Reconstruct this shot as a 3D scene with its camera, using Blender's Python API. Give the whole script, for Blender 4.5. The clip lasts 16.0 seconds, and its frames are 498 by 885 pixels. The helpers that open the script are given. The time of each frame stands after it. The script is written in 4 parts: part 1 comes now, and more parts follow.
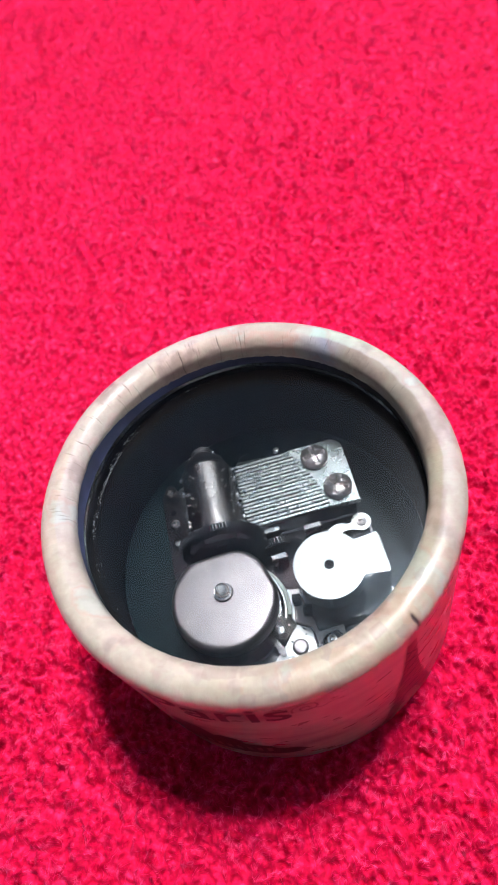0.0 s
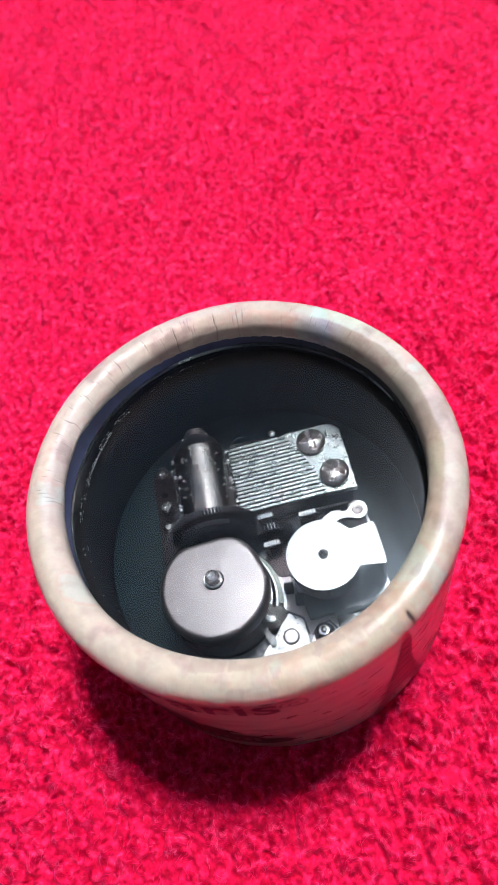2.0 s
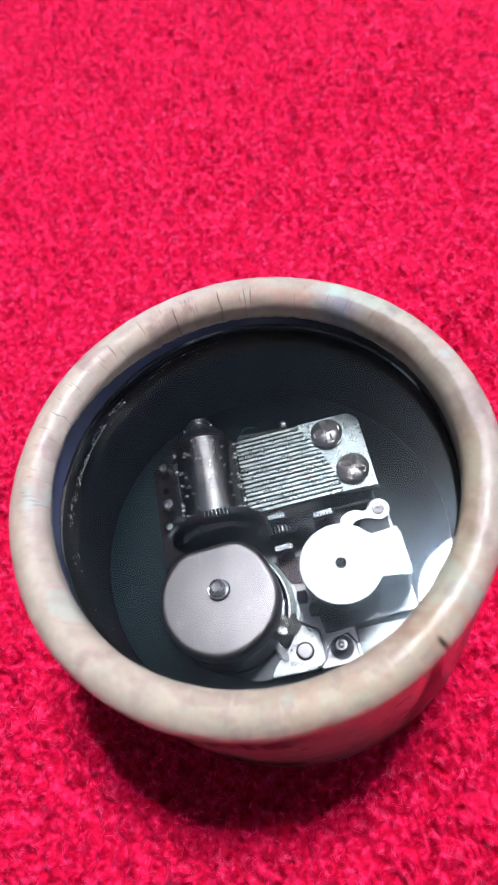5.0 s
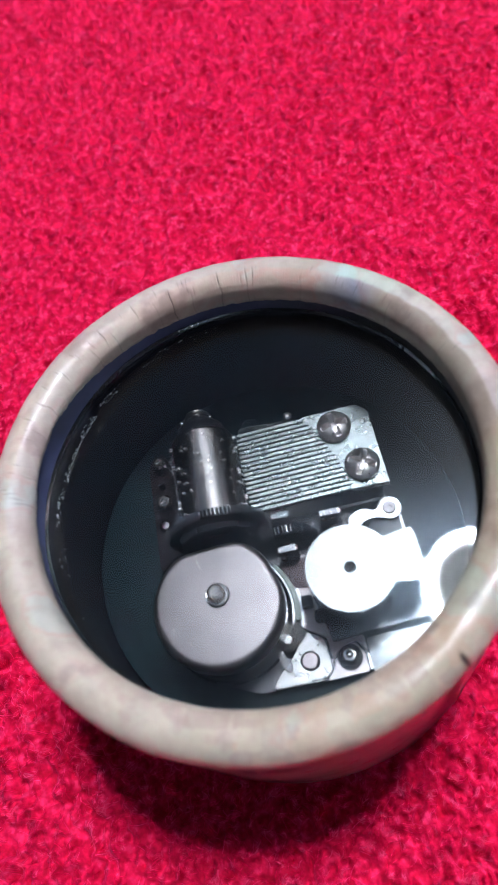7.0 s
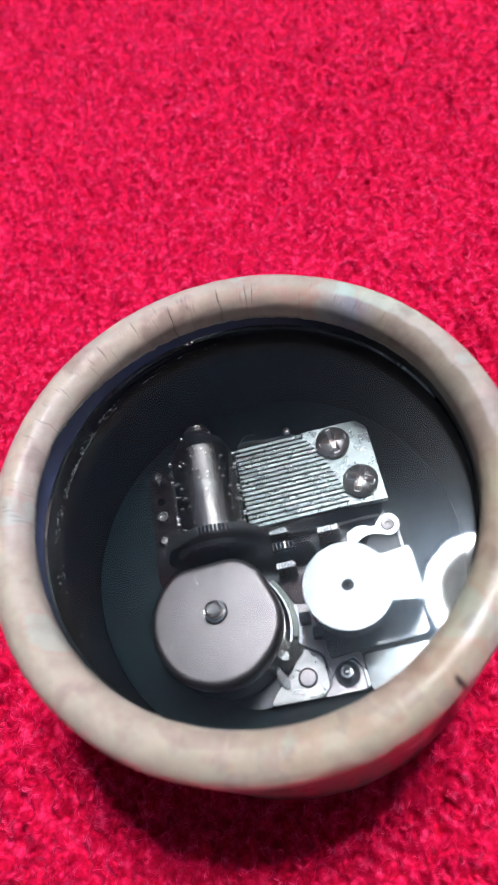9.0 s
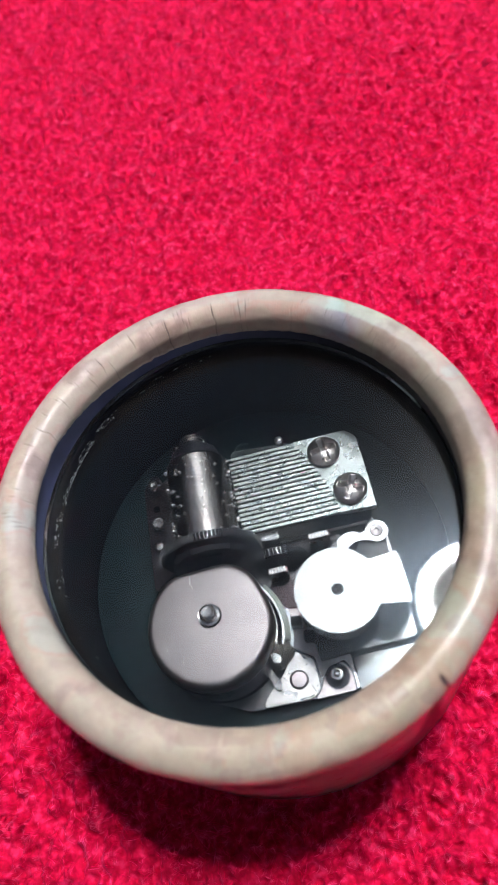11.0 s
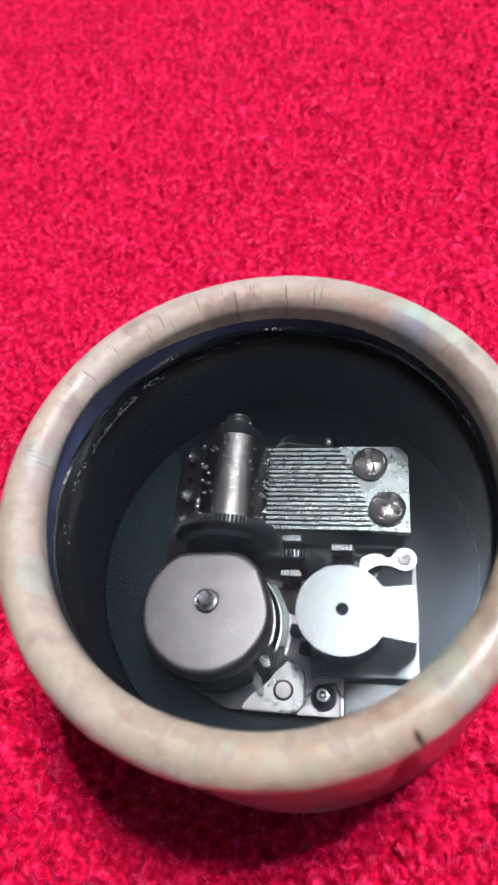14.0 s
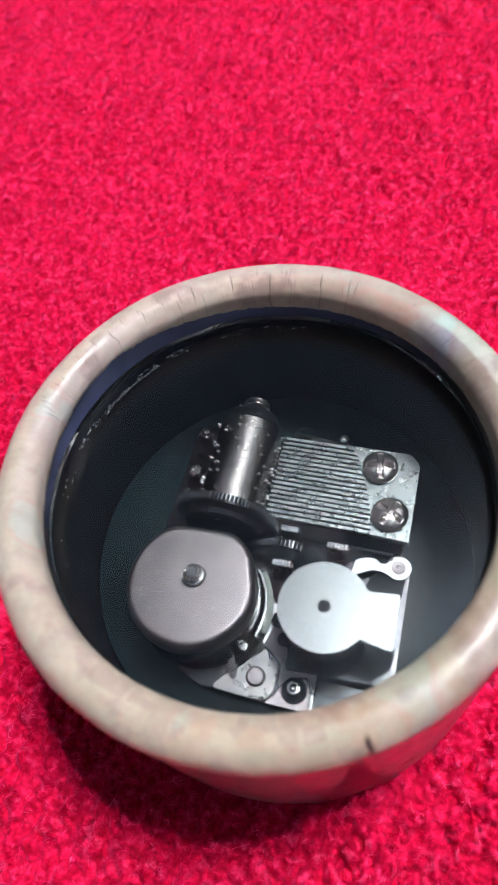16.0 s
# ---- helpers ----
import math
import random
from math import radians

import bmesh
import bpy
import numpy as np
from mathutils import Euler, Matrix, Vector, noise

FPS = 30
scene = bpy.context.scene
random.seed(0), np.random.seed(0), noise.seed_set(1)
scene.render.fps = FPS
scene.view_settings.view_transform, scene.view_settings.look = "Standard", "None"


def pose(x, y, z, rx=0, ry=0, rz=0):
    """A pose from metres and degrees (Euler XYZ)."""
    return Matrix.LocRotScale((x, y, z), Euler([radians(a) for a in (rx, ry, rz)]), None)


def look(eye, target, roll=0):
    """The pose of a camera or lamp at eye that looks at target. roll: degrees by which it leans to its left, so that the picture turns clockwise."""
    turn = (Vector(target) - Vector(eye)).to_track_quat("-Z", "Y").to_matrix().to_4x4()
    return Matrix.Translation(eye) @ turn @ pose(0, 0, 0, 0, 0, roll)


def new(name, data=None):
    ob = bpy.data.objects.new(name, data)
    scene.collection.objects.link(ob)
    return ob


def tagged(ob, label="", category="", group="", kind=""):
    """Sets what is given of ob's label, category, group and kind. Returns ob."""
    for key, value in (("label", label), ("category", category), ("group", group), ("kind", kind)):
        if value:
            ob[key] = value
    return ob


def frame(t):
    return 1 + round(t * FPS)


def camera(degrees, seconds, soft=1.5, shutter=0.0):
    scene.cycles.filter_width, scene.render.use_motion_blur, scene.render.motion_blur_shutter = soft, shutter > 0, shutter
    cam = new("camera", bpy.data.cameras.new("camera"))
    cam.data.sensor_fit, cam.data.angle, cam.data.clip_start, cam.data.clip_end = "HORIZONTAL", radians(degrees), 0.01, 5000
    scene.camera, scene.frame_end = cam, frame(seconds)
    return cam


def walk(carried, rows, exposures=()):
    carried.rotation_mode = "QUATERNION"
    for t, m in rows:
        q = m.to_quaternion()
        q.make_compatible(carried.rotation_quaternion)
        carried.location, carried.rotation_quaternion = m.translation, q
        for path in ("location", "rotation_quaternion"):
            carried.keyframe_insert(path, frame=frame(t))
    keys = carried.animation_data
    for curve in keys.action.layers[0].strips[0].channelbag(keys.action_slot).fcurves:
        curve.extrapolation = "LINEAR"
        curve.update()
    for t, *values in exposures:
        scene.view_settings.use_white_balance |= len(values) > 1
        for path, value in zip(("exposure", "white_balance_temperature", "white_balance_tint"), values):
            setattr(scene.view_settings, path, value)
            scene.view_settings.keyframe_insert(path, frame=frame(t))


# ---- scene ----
PATH = [
    (0, (0.00221, -0.05902, 0.13990), (0.00300, 0.00845, 0.04067), -18.53),
    (0.5, (0.00168, -0.05826, 0.13989), (0.00239, 0.00935, 0.04076), -18.51),
    (1, (0.00297, -0.05656, 0.13938), (0.00377, 0.01096, 0.04018), -18.08),
    (1.5, (0.00437, -0.05586, 0.13920), (0.00451, 0.01065, 0.03932), -17.89),
    (2, (0.00300, -0.05524, 0.13728), (0.00300, 0.00837, 0.03552), -17.63),
    (2.5, (0.00500, -0.05322, 0.13671), (0.00357, 0.00949, 0.03441), -19.07),
    (3, (0.00400, -0.05270, 0.13390), (0.00117, 0.00955, 0.03135), -20.16),
    (3.5, (0.00305, -0.05065, 0.13471), (0.00009, 0.01137, 0.03202), -20.10),
    (4, (0.00385, -0.04782, 0.13215), (0.00090, 0.01347, 0.02902), -20.21),
    (6.5, (0.00423, -0.04395, 0.12371), (0.00099, 0.01550, 0.01953), -20.11),
    (7, (0.00408, -0.04142, 0.12111), (0.00028, 0.01765, 0.01672), -20.66),
    (7.5, (0.00259, -0.04082, 0.12061), (-0.00100, 0.01814, 0.01616), -20.24),
    (8, (0.00405, -0.04085, 0.12044), (0.00043, 0.01829, 0.01609), -20.43),
    (8.5, (0.00401, -0.04055, 0.12095), (-0.00015, 0.01901, 0.01685), -20.72),
    (9, (0.00528, -0.04025, 0.12218), (0.00119, 0.01958, 0.01823), -20.66),
    (9.2, (0.00586, -0.03982, 0.12354), (0.00191, 0.02028, 0.01975), -20.55),
    (11.3, (0.00483, -0.04275, 0.12570), (0.00259, 0.01840, 0.02247), -18.94),
    (11.5, (0.00360, -0.04325, 0.12601), (0.00125, 0.01826, 0.02300), -19.03),
    (12, (0.00442, -0.04366, 0.12542), (0.00209, 0.01840, 0.02273), -18.52),
    (12.5, (0.00439, -0.04435, 0.12425), (0.00070, 0.01768, 0.02159), -16.77),
    (13, (0.00742, -0.04386, 0.12282), (0.00037, 0.01802, 0.02025), -16.28),
    (13.5, (0.00898, -0.04182, 0.12162), (-0.00281, 0.01979, 0.01932), -16.17),
    (14, (0.01166, -0.04014, 0.11981), (-0.00570, 0.02053, 0.01774), -17.23),
    (14.5, (0.00973, -0.03732, 0.11703), (-0.00926, 0.02112, 0.01396), -16.35),
    (15, (0.01553, -0.03997, 0.11776), (-0.00346, 0.01664, 0.01368), -15.32),
    (15.5, (0.01706, -0.04116, 0.11799), (-0.00350, 0.01665, 0.01487), -13.50),
    (16, (0.01624, -0.04000, 0.11873), (-0.00826, 0.01803, 0.01659), -14.23),
]
cam = camera(39.17, 16.0, soft=1.5)
EXPOSURES = [(0, 0.32, 6500, 10), (4, 0.22, 6500, 10), (6.3, -0.05, 6100, 10), (7, -0.12, 6080, 10), (8.5, -0.11, 6150, 10), (9.1, -0.10, 6500, 10), (12, -0.08, 6720, 10), (14, 0.0, 6650, 10), (16, 0.02, 6600, 10)]
cam.data.dof.use_dof, cam.data.dof.focus_distance, cam.data.dof.aperture_fstop = True, 0.119, 36.0
walk(cam, [(t, look(eye, target, roll)) for t, eye, target, roll in PATH], EXPOSURES)

# ---- light: a dim grey world outside the closed room; all light is from one ceiling lamp ----
world = bpy.data.worlds.new("world")
world.use_nodes = True
world.node_tree.nodes["Background"].inputs[0].default_value = (0.5, 0.5, 0.52, 1)
world.node_tree.nodes["Background"].inputs[1].default_value = 0.05
scene.world = world
LAMP_RING = 1150.0
LAMP_DOME = 2.2
TUBE_R, TUBE_W = 0.1365, 0.0066
LAMP_AT = (0.41, 0.385)
CEILING = 1.80

CM = 0.01


# ---- materials ----
def mat(name, base, rough=0.5, metal=0.0, **inputs):
    m = bpy.data.materials.new(name)
    m.use_nodes = True
    b = m.node_tree.nodes["Principled BSDF"]
    b.inputs["Base Color"].default_value = (*base, 1)
    b.inputs["Roughness"].default_value = rough
    b.inputs["Metallic"].default_value = metal
    for key, value in inputs.items():
        b.inputs[key.replace("_", " ")].default_value = value
    return m


def node(m, kind, **inputs):
    n = m.node_tree.nodes.new(kind)
    for key, value in inputs.items():
        n.inputs[key.replace("_", " ")].default_value = value
    return n


def link(m, a, b):
    m.node_tree.links.new(a, b)


def ramp(m, stops):
    r = m.node_tree.nodes.new("ShaderNodeValToRGB")
    while len(r.color_ramp.elements) < len(stops):
        r.color_ramp.elements.new(0.5)
    for e, (at, col) in zip(r.color_ramp.elements, stops):
        e.position, e.color = at, (*col, 1)
    return r


def noisy(m, scale, stops, detail=6, stretch=(1, 1, 1), rough_range=None, bump=0.0, bump_scale=None, bump_distance=0.0001):
    """Colour, gloss and relief of a material from noise at two scales, in object space."""
    b = m.node_tree.nodes["Principled BSDF"]
    tc = m.node_tree.nodes.new("ShaderNodeTexCoord")
    mp = m.node_tree.nodes.new("ShaderNodeMapping")
    mp.inputs["Scale"].default_value = stretch
    link(m, tc.outputs["Object"], mp.inputs["Vector"])
    n = node(m, "ShaderNodeTexNoise", Scale=scale, Detail=detail)
    link(m, mp.outputs[0], n.inputs["Vector"])
    if stops:
        r = ramp(m, stops)
        link(m, n.outputs[0], r.inputs[0])
        link(m, r.outputs[0], b.inputs["Base Color"])
    if rough_range:
        q = m.node_tree.nodes.new("ShaderNodeMapRange")
        q.inputs["To Min"].default_value, q.inputs["To Max"].default_value = rough_range
        n2 = node(m, "ShaderNodeTexNoise", Scale=scale * 2.7, Detail=4)
        link(m, mp.outputs[0], n2.inputs["Vector"])
        link(m, n2.outputs[0], q.inputs["Value"])
        link(m, q.outputs[0], b.inputs["Roughness"])
    if bump:
        n3 = node(m, "ShaderNodeTexNoise", Scale=bump_scale or scale * 5, Detail=5)
        link(m, mp.outputs[0], n3.inputs["Vector"])
        bp = node(m, "ShaderNodeBump", Strength=bump, Distance=bump_distance)
        link(m, n3.outputs[0], bp.inputs["Height"])
        link(m, bp.outputs[0], b.inputs["Normal"])
    return m


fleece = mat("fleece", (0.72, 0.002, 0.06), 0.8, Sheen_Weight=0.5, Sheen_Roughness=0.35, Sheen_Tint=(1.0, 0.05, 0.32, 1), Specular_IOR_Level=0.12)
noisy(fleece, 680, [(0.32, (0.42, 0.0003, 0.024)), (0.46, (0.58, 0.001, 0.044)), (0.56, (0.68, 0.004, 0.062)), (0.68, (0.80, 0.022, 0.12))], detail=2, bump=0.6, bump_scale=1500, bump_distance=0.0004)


def fibre_look(name, stops, through_light):
    """Soft fibre: tone varies from strand to strand and from tuft to tuft."""
    m = mat(name, (0.8, 0.008, 0.07), 0.7, Sheen_Weight=0.85, Sheen_Roughness=0.3, Sheen_Tint=(1.0, 0.12, 0.36, 1), Specular_IOR_Level=0.03)
    b = m.node_tree.nodes["Principled BSDF"]
    geo = m.node_tree.nodes.new("ShaderNodeNewGeometry")
    where = m.node_tree.nodes.new("ShaderNodeTexCoord")
    tuft = node(m, "ShaderNodeTexNoise", Scale=680, Detail=2)
    link(m, where.outputs["Object"], tuft.inputs["Vector"])
    mix = m.node_tree.nodes.new("ShaderNodeMath")
    mix.operation = "MULTIPLY_ADD"
    mix.inputs[1].default_value = 0.28
    wide = m.node_tree.nodes.new("ShaderNodeMapRange")
    wide.inputs["From Min"].default_value, wide.inputs["From Max"].default_value = 0.34, 0.66
    wide.inputs["To Min"].default_value, wide.inputs["To Max"].default_value = 0.0, 0.75
    link(m, tuft.outputs[0], wide.inputs["Value"])
    link(m, geo.outputs["Random Per Island"], mix.inputs[0])
    link(m, wide.outputs[0], mix.inputs[2])
    r = ramp(m, stops)
    link(m, mix.outputs[0], r.inputs[0])
    link(m, r.outputs[0], b.inputs["Base Color"])
    thin = m.node_tree.nodes.new("ShaderNodeBsdfTranslucent")
    link(m, r.outputs[0], thin.inputs["Color"])
    blend = node(m, "ShaderNodeMixShader", Fac=through_light)
    link(m, b.outputs[0], blend.inputs[1])
    link(m, thin.outputs[0], blend.inputs[2])
    link(m, blend.outputs[0], m.node_tree.nodes["Material Output"].inputs["Surface"])
    return m


fibre = fibre_look("fibre", [(0.12, (0.50, 0.0006, 0.030)), (0.36, (0.70, 0.003, 0.066)), (0.60, (0.87, 0.017, 0.125)), (0.88, (0.96, 0.095, 0.25))], 0.5)
stray_fibre = fibre_look("stray fibre", [(0.10, (0.85, 0.01, 0.12)), (0.5, (0.94, 0.04, 0.20)), (0.9, (0.96, 0.10, 0.29))], 0.5)

print_paper = mat("printed paper", (0.6, 0.52, 0.45), 0.28, Coat_Weight=0.5, Coat_Roughness=0.1)
noisy(print_paper, 55, [(0.28, (0.22, 0.14, 0.12)), (0.42, (0.34, 0.26, 0.225)), (0.55, (0.43, 0.36, 0.31)), (0.72, (0.37, 0.28, 0.265))],
      stretch=(1, 1, 3.5), rough_range=(0.2, 0.4), bump=0.15, bump_scale=700, bump_distance=0.00008)
rim_paper = mat("rim paper", (0.6, 0.54, 0.48), 0.3, Coat_Weight=0.2, Coat_Roughness=0.06, Specular_IOR_Level=0.25)
liner_paper = mat("liner paper", (0.012, 0.013, 0.02), 0.42, Specular_IOR_Level=0.06)
noisy(liner_paper, 120, [(0.3, (0.0024, 0.0020, 0.003)), (0.7, (0.005, 0.0046, 0.007))], rough_range=(0.4, 0.6), bump=0.06, bump_scale=500, bump_distance=0.0001)
# bright metal for the chips that stand in for reflected glints
glint_metal = mat("glint chips", (0.78, 0.82, 0.84), 0.3, 1.0)
collar_paper = mat("collar paper", (0.05, 0.055, 0.11), 0.45)
leatherette = mat("leatherette", (0.015, 0.02, 0.023), 0.42, Specular_IOR_Level=0.14)
noisy(leatherette, 300, [(0.3, (0.001, 0.0036, 0.0046)), (0.7, (0.0034, 0.0088, 0.011))], rough_range=(0.35, 0.5), bump=0.3, bump_scale=1800, bump_distance=0.0001)
ink = mat("ink", (0.014, 0.007, 0.008), 0.4, Specular_IOR_Level=0.3)
ink_brown = mat("brown ink", (0.10, 0.035, 0.03), 0.35)
noisy(ink_brown, 200, [(0.3, (0.05, 0.02, 0.018)), (0.7, (0.17, 0.07, 0.055))])

comb_steel = mat("comb steel", (0.40, 0.43, 0.43), 0.38, 1.0)
noisy(comb_steel, 350, [(0.3, (0.19, 0.212, 0.215)), (0.7, (0.255, 0.28, 0.283))], rough_range=(0.24, 0.32), bump=0.12, bump_scale=6500, bump_distance=0.00002)
drum_steel = mat("drum steel", (0.45, 0.42, 0.40), 0.3, 1.0)
noisy(drum_steel, 420, [(0.3, (0.30, 0.28, 0.272)), (0.7, (0.44, 0.41, 0.40))], rough_range=(0.18, 0.26), bump=0.3, bump_scale=2500, bump_distance=0.00004)
cap_steel = mat("cap steel", (0.46, 0.43, 0.43), 0.4, 1.0)
noisy(cap_steel, 240, [(0.3, (0.125, 0.114, 0.119)), (0.7, (0.165, 0.151, 0.157))], rough_range=(0.40, 0.50), bump=0.8, bump_scale=4800, bump_distance=0.00003)
galvanised = mat("galvanised sheet", (0.8, 0.81, 0.81), 0.45, 1.0)
noisy(galvanised, 4200, [(0.3, (0.32, 0.345, 0.35)), (0.7, (0.56, 0.59, 0.595))], detail=2, rough_range=(0.16, 0.24), bump=0.7, bump_scale=5500, bump_distance=0.00003)
chrome = mat("nickel plate", (0.82, 0.81, 0.79), 0.2, 1.0)
noisy(chrome, 500, None, rough_range=(0.14, 0.26))
dim_nickel = mat("dim nickel", (0.62, 0.60, 0.59), 0.16, 1.0)
noisy(dim_nickel, 500, None, rough_range=(0.12, 0.22))
plate_steel = mat("plate steel", (0.42, 0.42, 0.42), 0.25, 1.0)
noisy(plate_steel, 300, [(0.3, (0.24, 0.24, 0.25)), (0.7, (0.38, 0.38, 0.39))], rough_range=(0.14, 0.24), bump=0.1, bump_scale=1500, bump_distance=0.00004)
dark_plate = mat("dark plate", (0.10, 0.10, 0.11), 0.22, 1.0)
noisy(dark_plate, 300, [(0.3, (0.07, 0.07, 0.075)), (0.7, (0.14, 0.14, 0.15))], rough_range=(0.15, 0.32))
side_steel = mat("side steel", (0.08, 0.06, 0.065), 0.2, 1.0)
noisy(side_steel, 300, [(0.3, (0.03, 0.024, 0.026)), (0.7, (0.06, 0.047, 0.05))], rough_range=(0.14, 0.28))
tab_brown = mat("tab metal", (0.13, 0.09, 0.092), 0.25, 1.0)
noisy(tab_brown, 260, [(0.3, (0.10, 0.07, 0.072)), (0.7, (0.16, 0.115, 0.115))], rough_range=(0.2, 0.32))
arm_metal = mat("smoky metal", (0.07, 0.066, 0.06), 0.15, 1.0)
black_plastic = mat("black plastic", (0.008, 0.008, 0.010), 0.25, Specular_IOR_Level=0.3)
noisy(black_plastic, 400, None, rough_range=(0.10, 0.18))
# brighter than the black wheels, so that the teeth show painted-in glints
tooth_glint = mat("tooth glint metal", (0.26, 0.26, 0.27), 0.16, 1.0)
screw_nickel = mat("dull nickel", (0.50, 0.46, 0.455), 0.16, 1.0)
noisy(screw_nickel, 500, [(0.35, (0.42, 0.385, 0.38)), (0.65, (0.62, 0.585, 0.58))], rough_range=(0.24, 0.34))
bright_steel = mat("bright steel", (0.66, 0.68, 0.68), 0.2, 1.0)
noisy(bright_steel, 600, None, rough_range=(0.16, 0.26))
bright_foot = mat("foot steel", (0.45, 0.45, 0.46), 0.3, 1.0)
noisy(bright_foot, 300, [(0.3, (0.20, 0.197, 0.202)), (0.7, (0.34, 0.335, 0.335))], rough_range=(0.22, 0.36), bump=0.6, bump_scale=6500, bump_distance=0.00003)
mauve_steel = mat("mauve-grey steel", (0.30, 0.275, 0.29), 0.3, 1.0)
noisy(mauve_steel, 260, [(0.3, (0.15, 0.137, 0.145)), (0.7, (0.20, 0.185, 0.193))], rough_range=(0.32, 0.42))
frame_steel = mat("frame steel", (0.16, 0.165, 0.17), 0.2, 1.0)
noisy(frame_steel, 300, [(0.3, (0.12, 0.13, 0.135)), (0.7, (0.17, 0.18, 0.185))], rough_range=(0.15, 0.26))
guard_plastic = mat("pale green plastic", (0.42, 0.52, 0.48), 0.15, Transmission_Weight=0.6, IOR=1.45)
noisy(guard_plastic, 300, [(0.35, (0.24, 0.29, 0.27)), (0.65, (0.42, 0.48, 0.45))], rough_range=(0.08, 0.3), bump=0.4, bump_scale=400, bump_distance=0.0002)
apron_steel = mat("apron steel", (0.3, 0.31, 0.31), 0.14, 1.0)
noisy(apron_steel, 500, [(0.3, (0.20, 0.21, 0.21)), (0.7, (0.34, 0.35, 0.35))], rough_range=(0.08, 0.2), bump=0.4, bump_scale=2500, bump_distance=0.00003)
green_plastic = mat("clear greenish plastic", (0.80, 0.90, 0.87), 0.08, Transmission_Weight=1.0, IOR=1.3)
glass = mat("clear acrylic", (0.97, 0.98, 0.98), 0.0, Transmission_Weight=1.0, IOR=1.45, Coat_Weight=0.015, Coat_Roughness=0.2)
speck = mat("bright specks", (0.6, 0.59, 0.6), 0.5)
dust = mat("dust", (0.35, 0.36, 0.37), 0.8)
wall_paint = mat("wall paint", (0.3, 0.31, 0.33), 0.85)
noisy(wall_paint, 3, [(0.3, (0.22, 0.22, 0.25)), (0.7, (0.27, 0.27, 0.30))], bump=0.1, bump_scale=120, bump_distance=0.001)
ceiling_paint = mat("ceiling paint", (0.72, 0.73, 0.73), 0.9)
noisy(ceiling_paint, 2, [(0.3, (0.46, 0.60, 0.76)), (0.7, (0.52, 0.66, 0.82))])
table_paint = mat("table paint", (0.16, 0.165, 0.18), 0.6)
noisy(table_paint, 4, [(0.3, (0.14, 0.145, 0.16)), (0.7, (0.19, 0.195, 0.21))])
white_plastic = mat("white plastic", (0.75, 0.75, 0.74), 0.4)


def glow(name, strength, col=(1, 1, 1)):
    m = mat(name, (0.8, 0.8, 0.8), 0.6)
    b = m.node_tree.nodes["Principled BSDF"]
    b.inputs["Emission Color"].default_value = (*col, 1)
    b.inputs["Emission Strength"].default_value = strength
    return m


lit_ring = glow("lit ring", LAMP_RING, (0.93, 0.97, 1.0))
lit_dome = glow("lit dome", LAMP_DOME, (0.93, 0.97, 1.0))


def tube_glow(m):
    """The diffuser is brightest under the circular tube and fades to both sides."""
    tc = m.node_tree.nodes.new("ShaderNodeTexCoord")
    flat = node(m, "ShaderNodeVectorMath")
    flat.operation = "MULTIPLY"
    flat.inputs[1].default_value = (1, 1, 0)
    link(m, tc.outputs["Object"], flat.inputs[0])
    far = m.node_tree.nodes.new("ShaderNodeVectorMath")
    far.operation = "LENGTH"
    link(m, flat.outputs[0], far.inputs[0])
    last = far.outputs["Value"]
    for op, value in (("SUBTRACT", TUBE_R), ("DIVIDE", TUBE_W), ("POWER", 2.0), ("MULTIPLY", -0.5)):
        q = m.node_tree.nodes.new("ShaderNodeMath")
        q.operation = op
        q.inputs[1].default_value = value
        if op == "POWER":
            q.operation = "MULTIPLY"
            link(m, last, q.inputs[1])
        link(m, last, q.inputs[0])
        last = q.outputs[0]
    q = m.node_tree.nodes.new("ShaderNodeMath")
    q.operation = "EXPONENT"
    link(m, last, q.inputs[0])
    w = m.node_tree.nodes.new("ShaderNodeMath")
    w.operation = "MULTIPLY_ADD"
    w.inputs[1].default_value, w.inputs[2].default_value = LAMP_RING, LAMP_DOME
    link(m, q.outputs[0], w.inputs[0])
    link(m, w.outputs[0], m.node_tree.nodes["Principled BSDF"].inputs["Emission Strength"])


tube_glow(lit_ring)
tube_glow(lit_dome)


def polar(m):
    """Angle round the box axis (turns), distance from it and height, from object space."""
    tc = m.node_tree.nodes.new("ShaderNodeTexCoord")
    s = m.node_tree.nodes.new("ShaderNodeSeparateXYZ")
    link(m, tc.outputs["Object"], s.inputs[0])
    a = m.node_tree.nodes.new("ShaderNodeMath")
    a.operation = "ARCTAN2"
    link(m, s.outputs[1], a.inputs[0])
    link(m, s.outputs[0], a.inputs[1])
    return tc, s, a


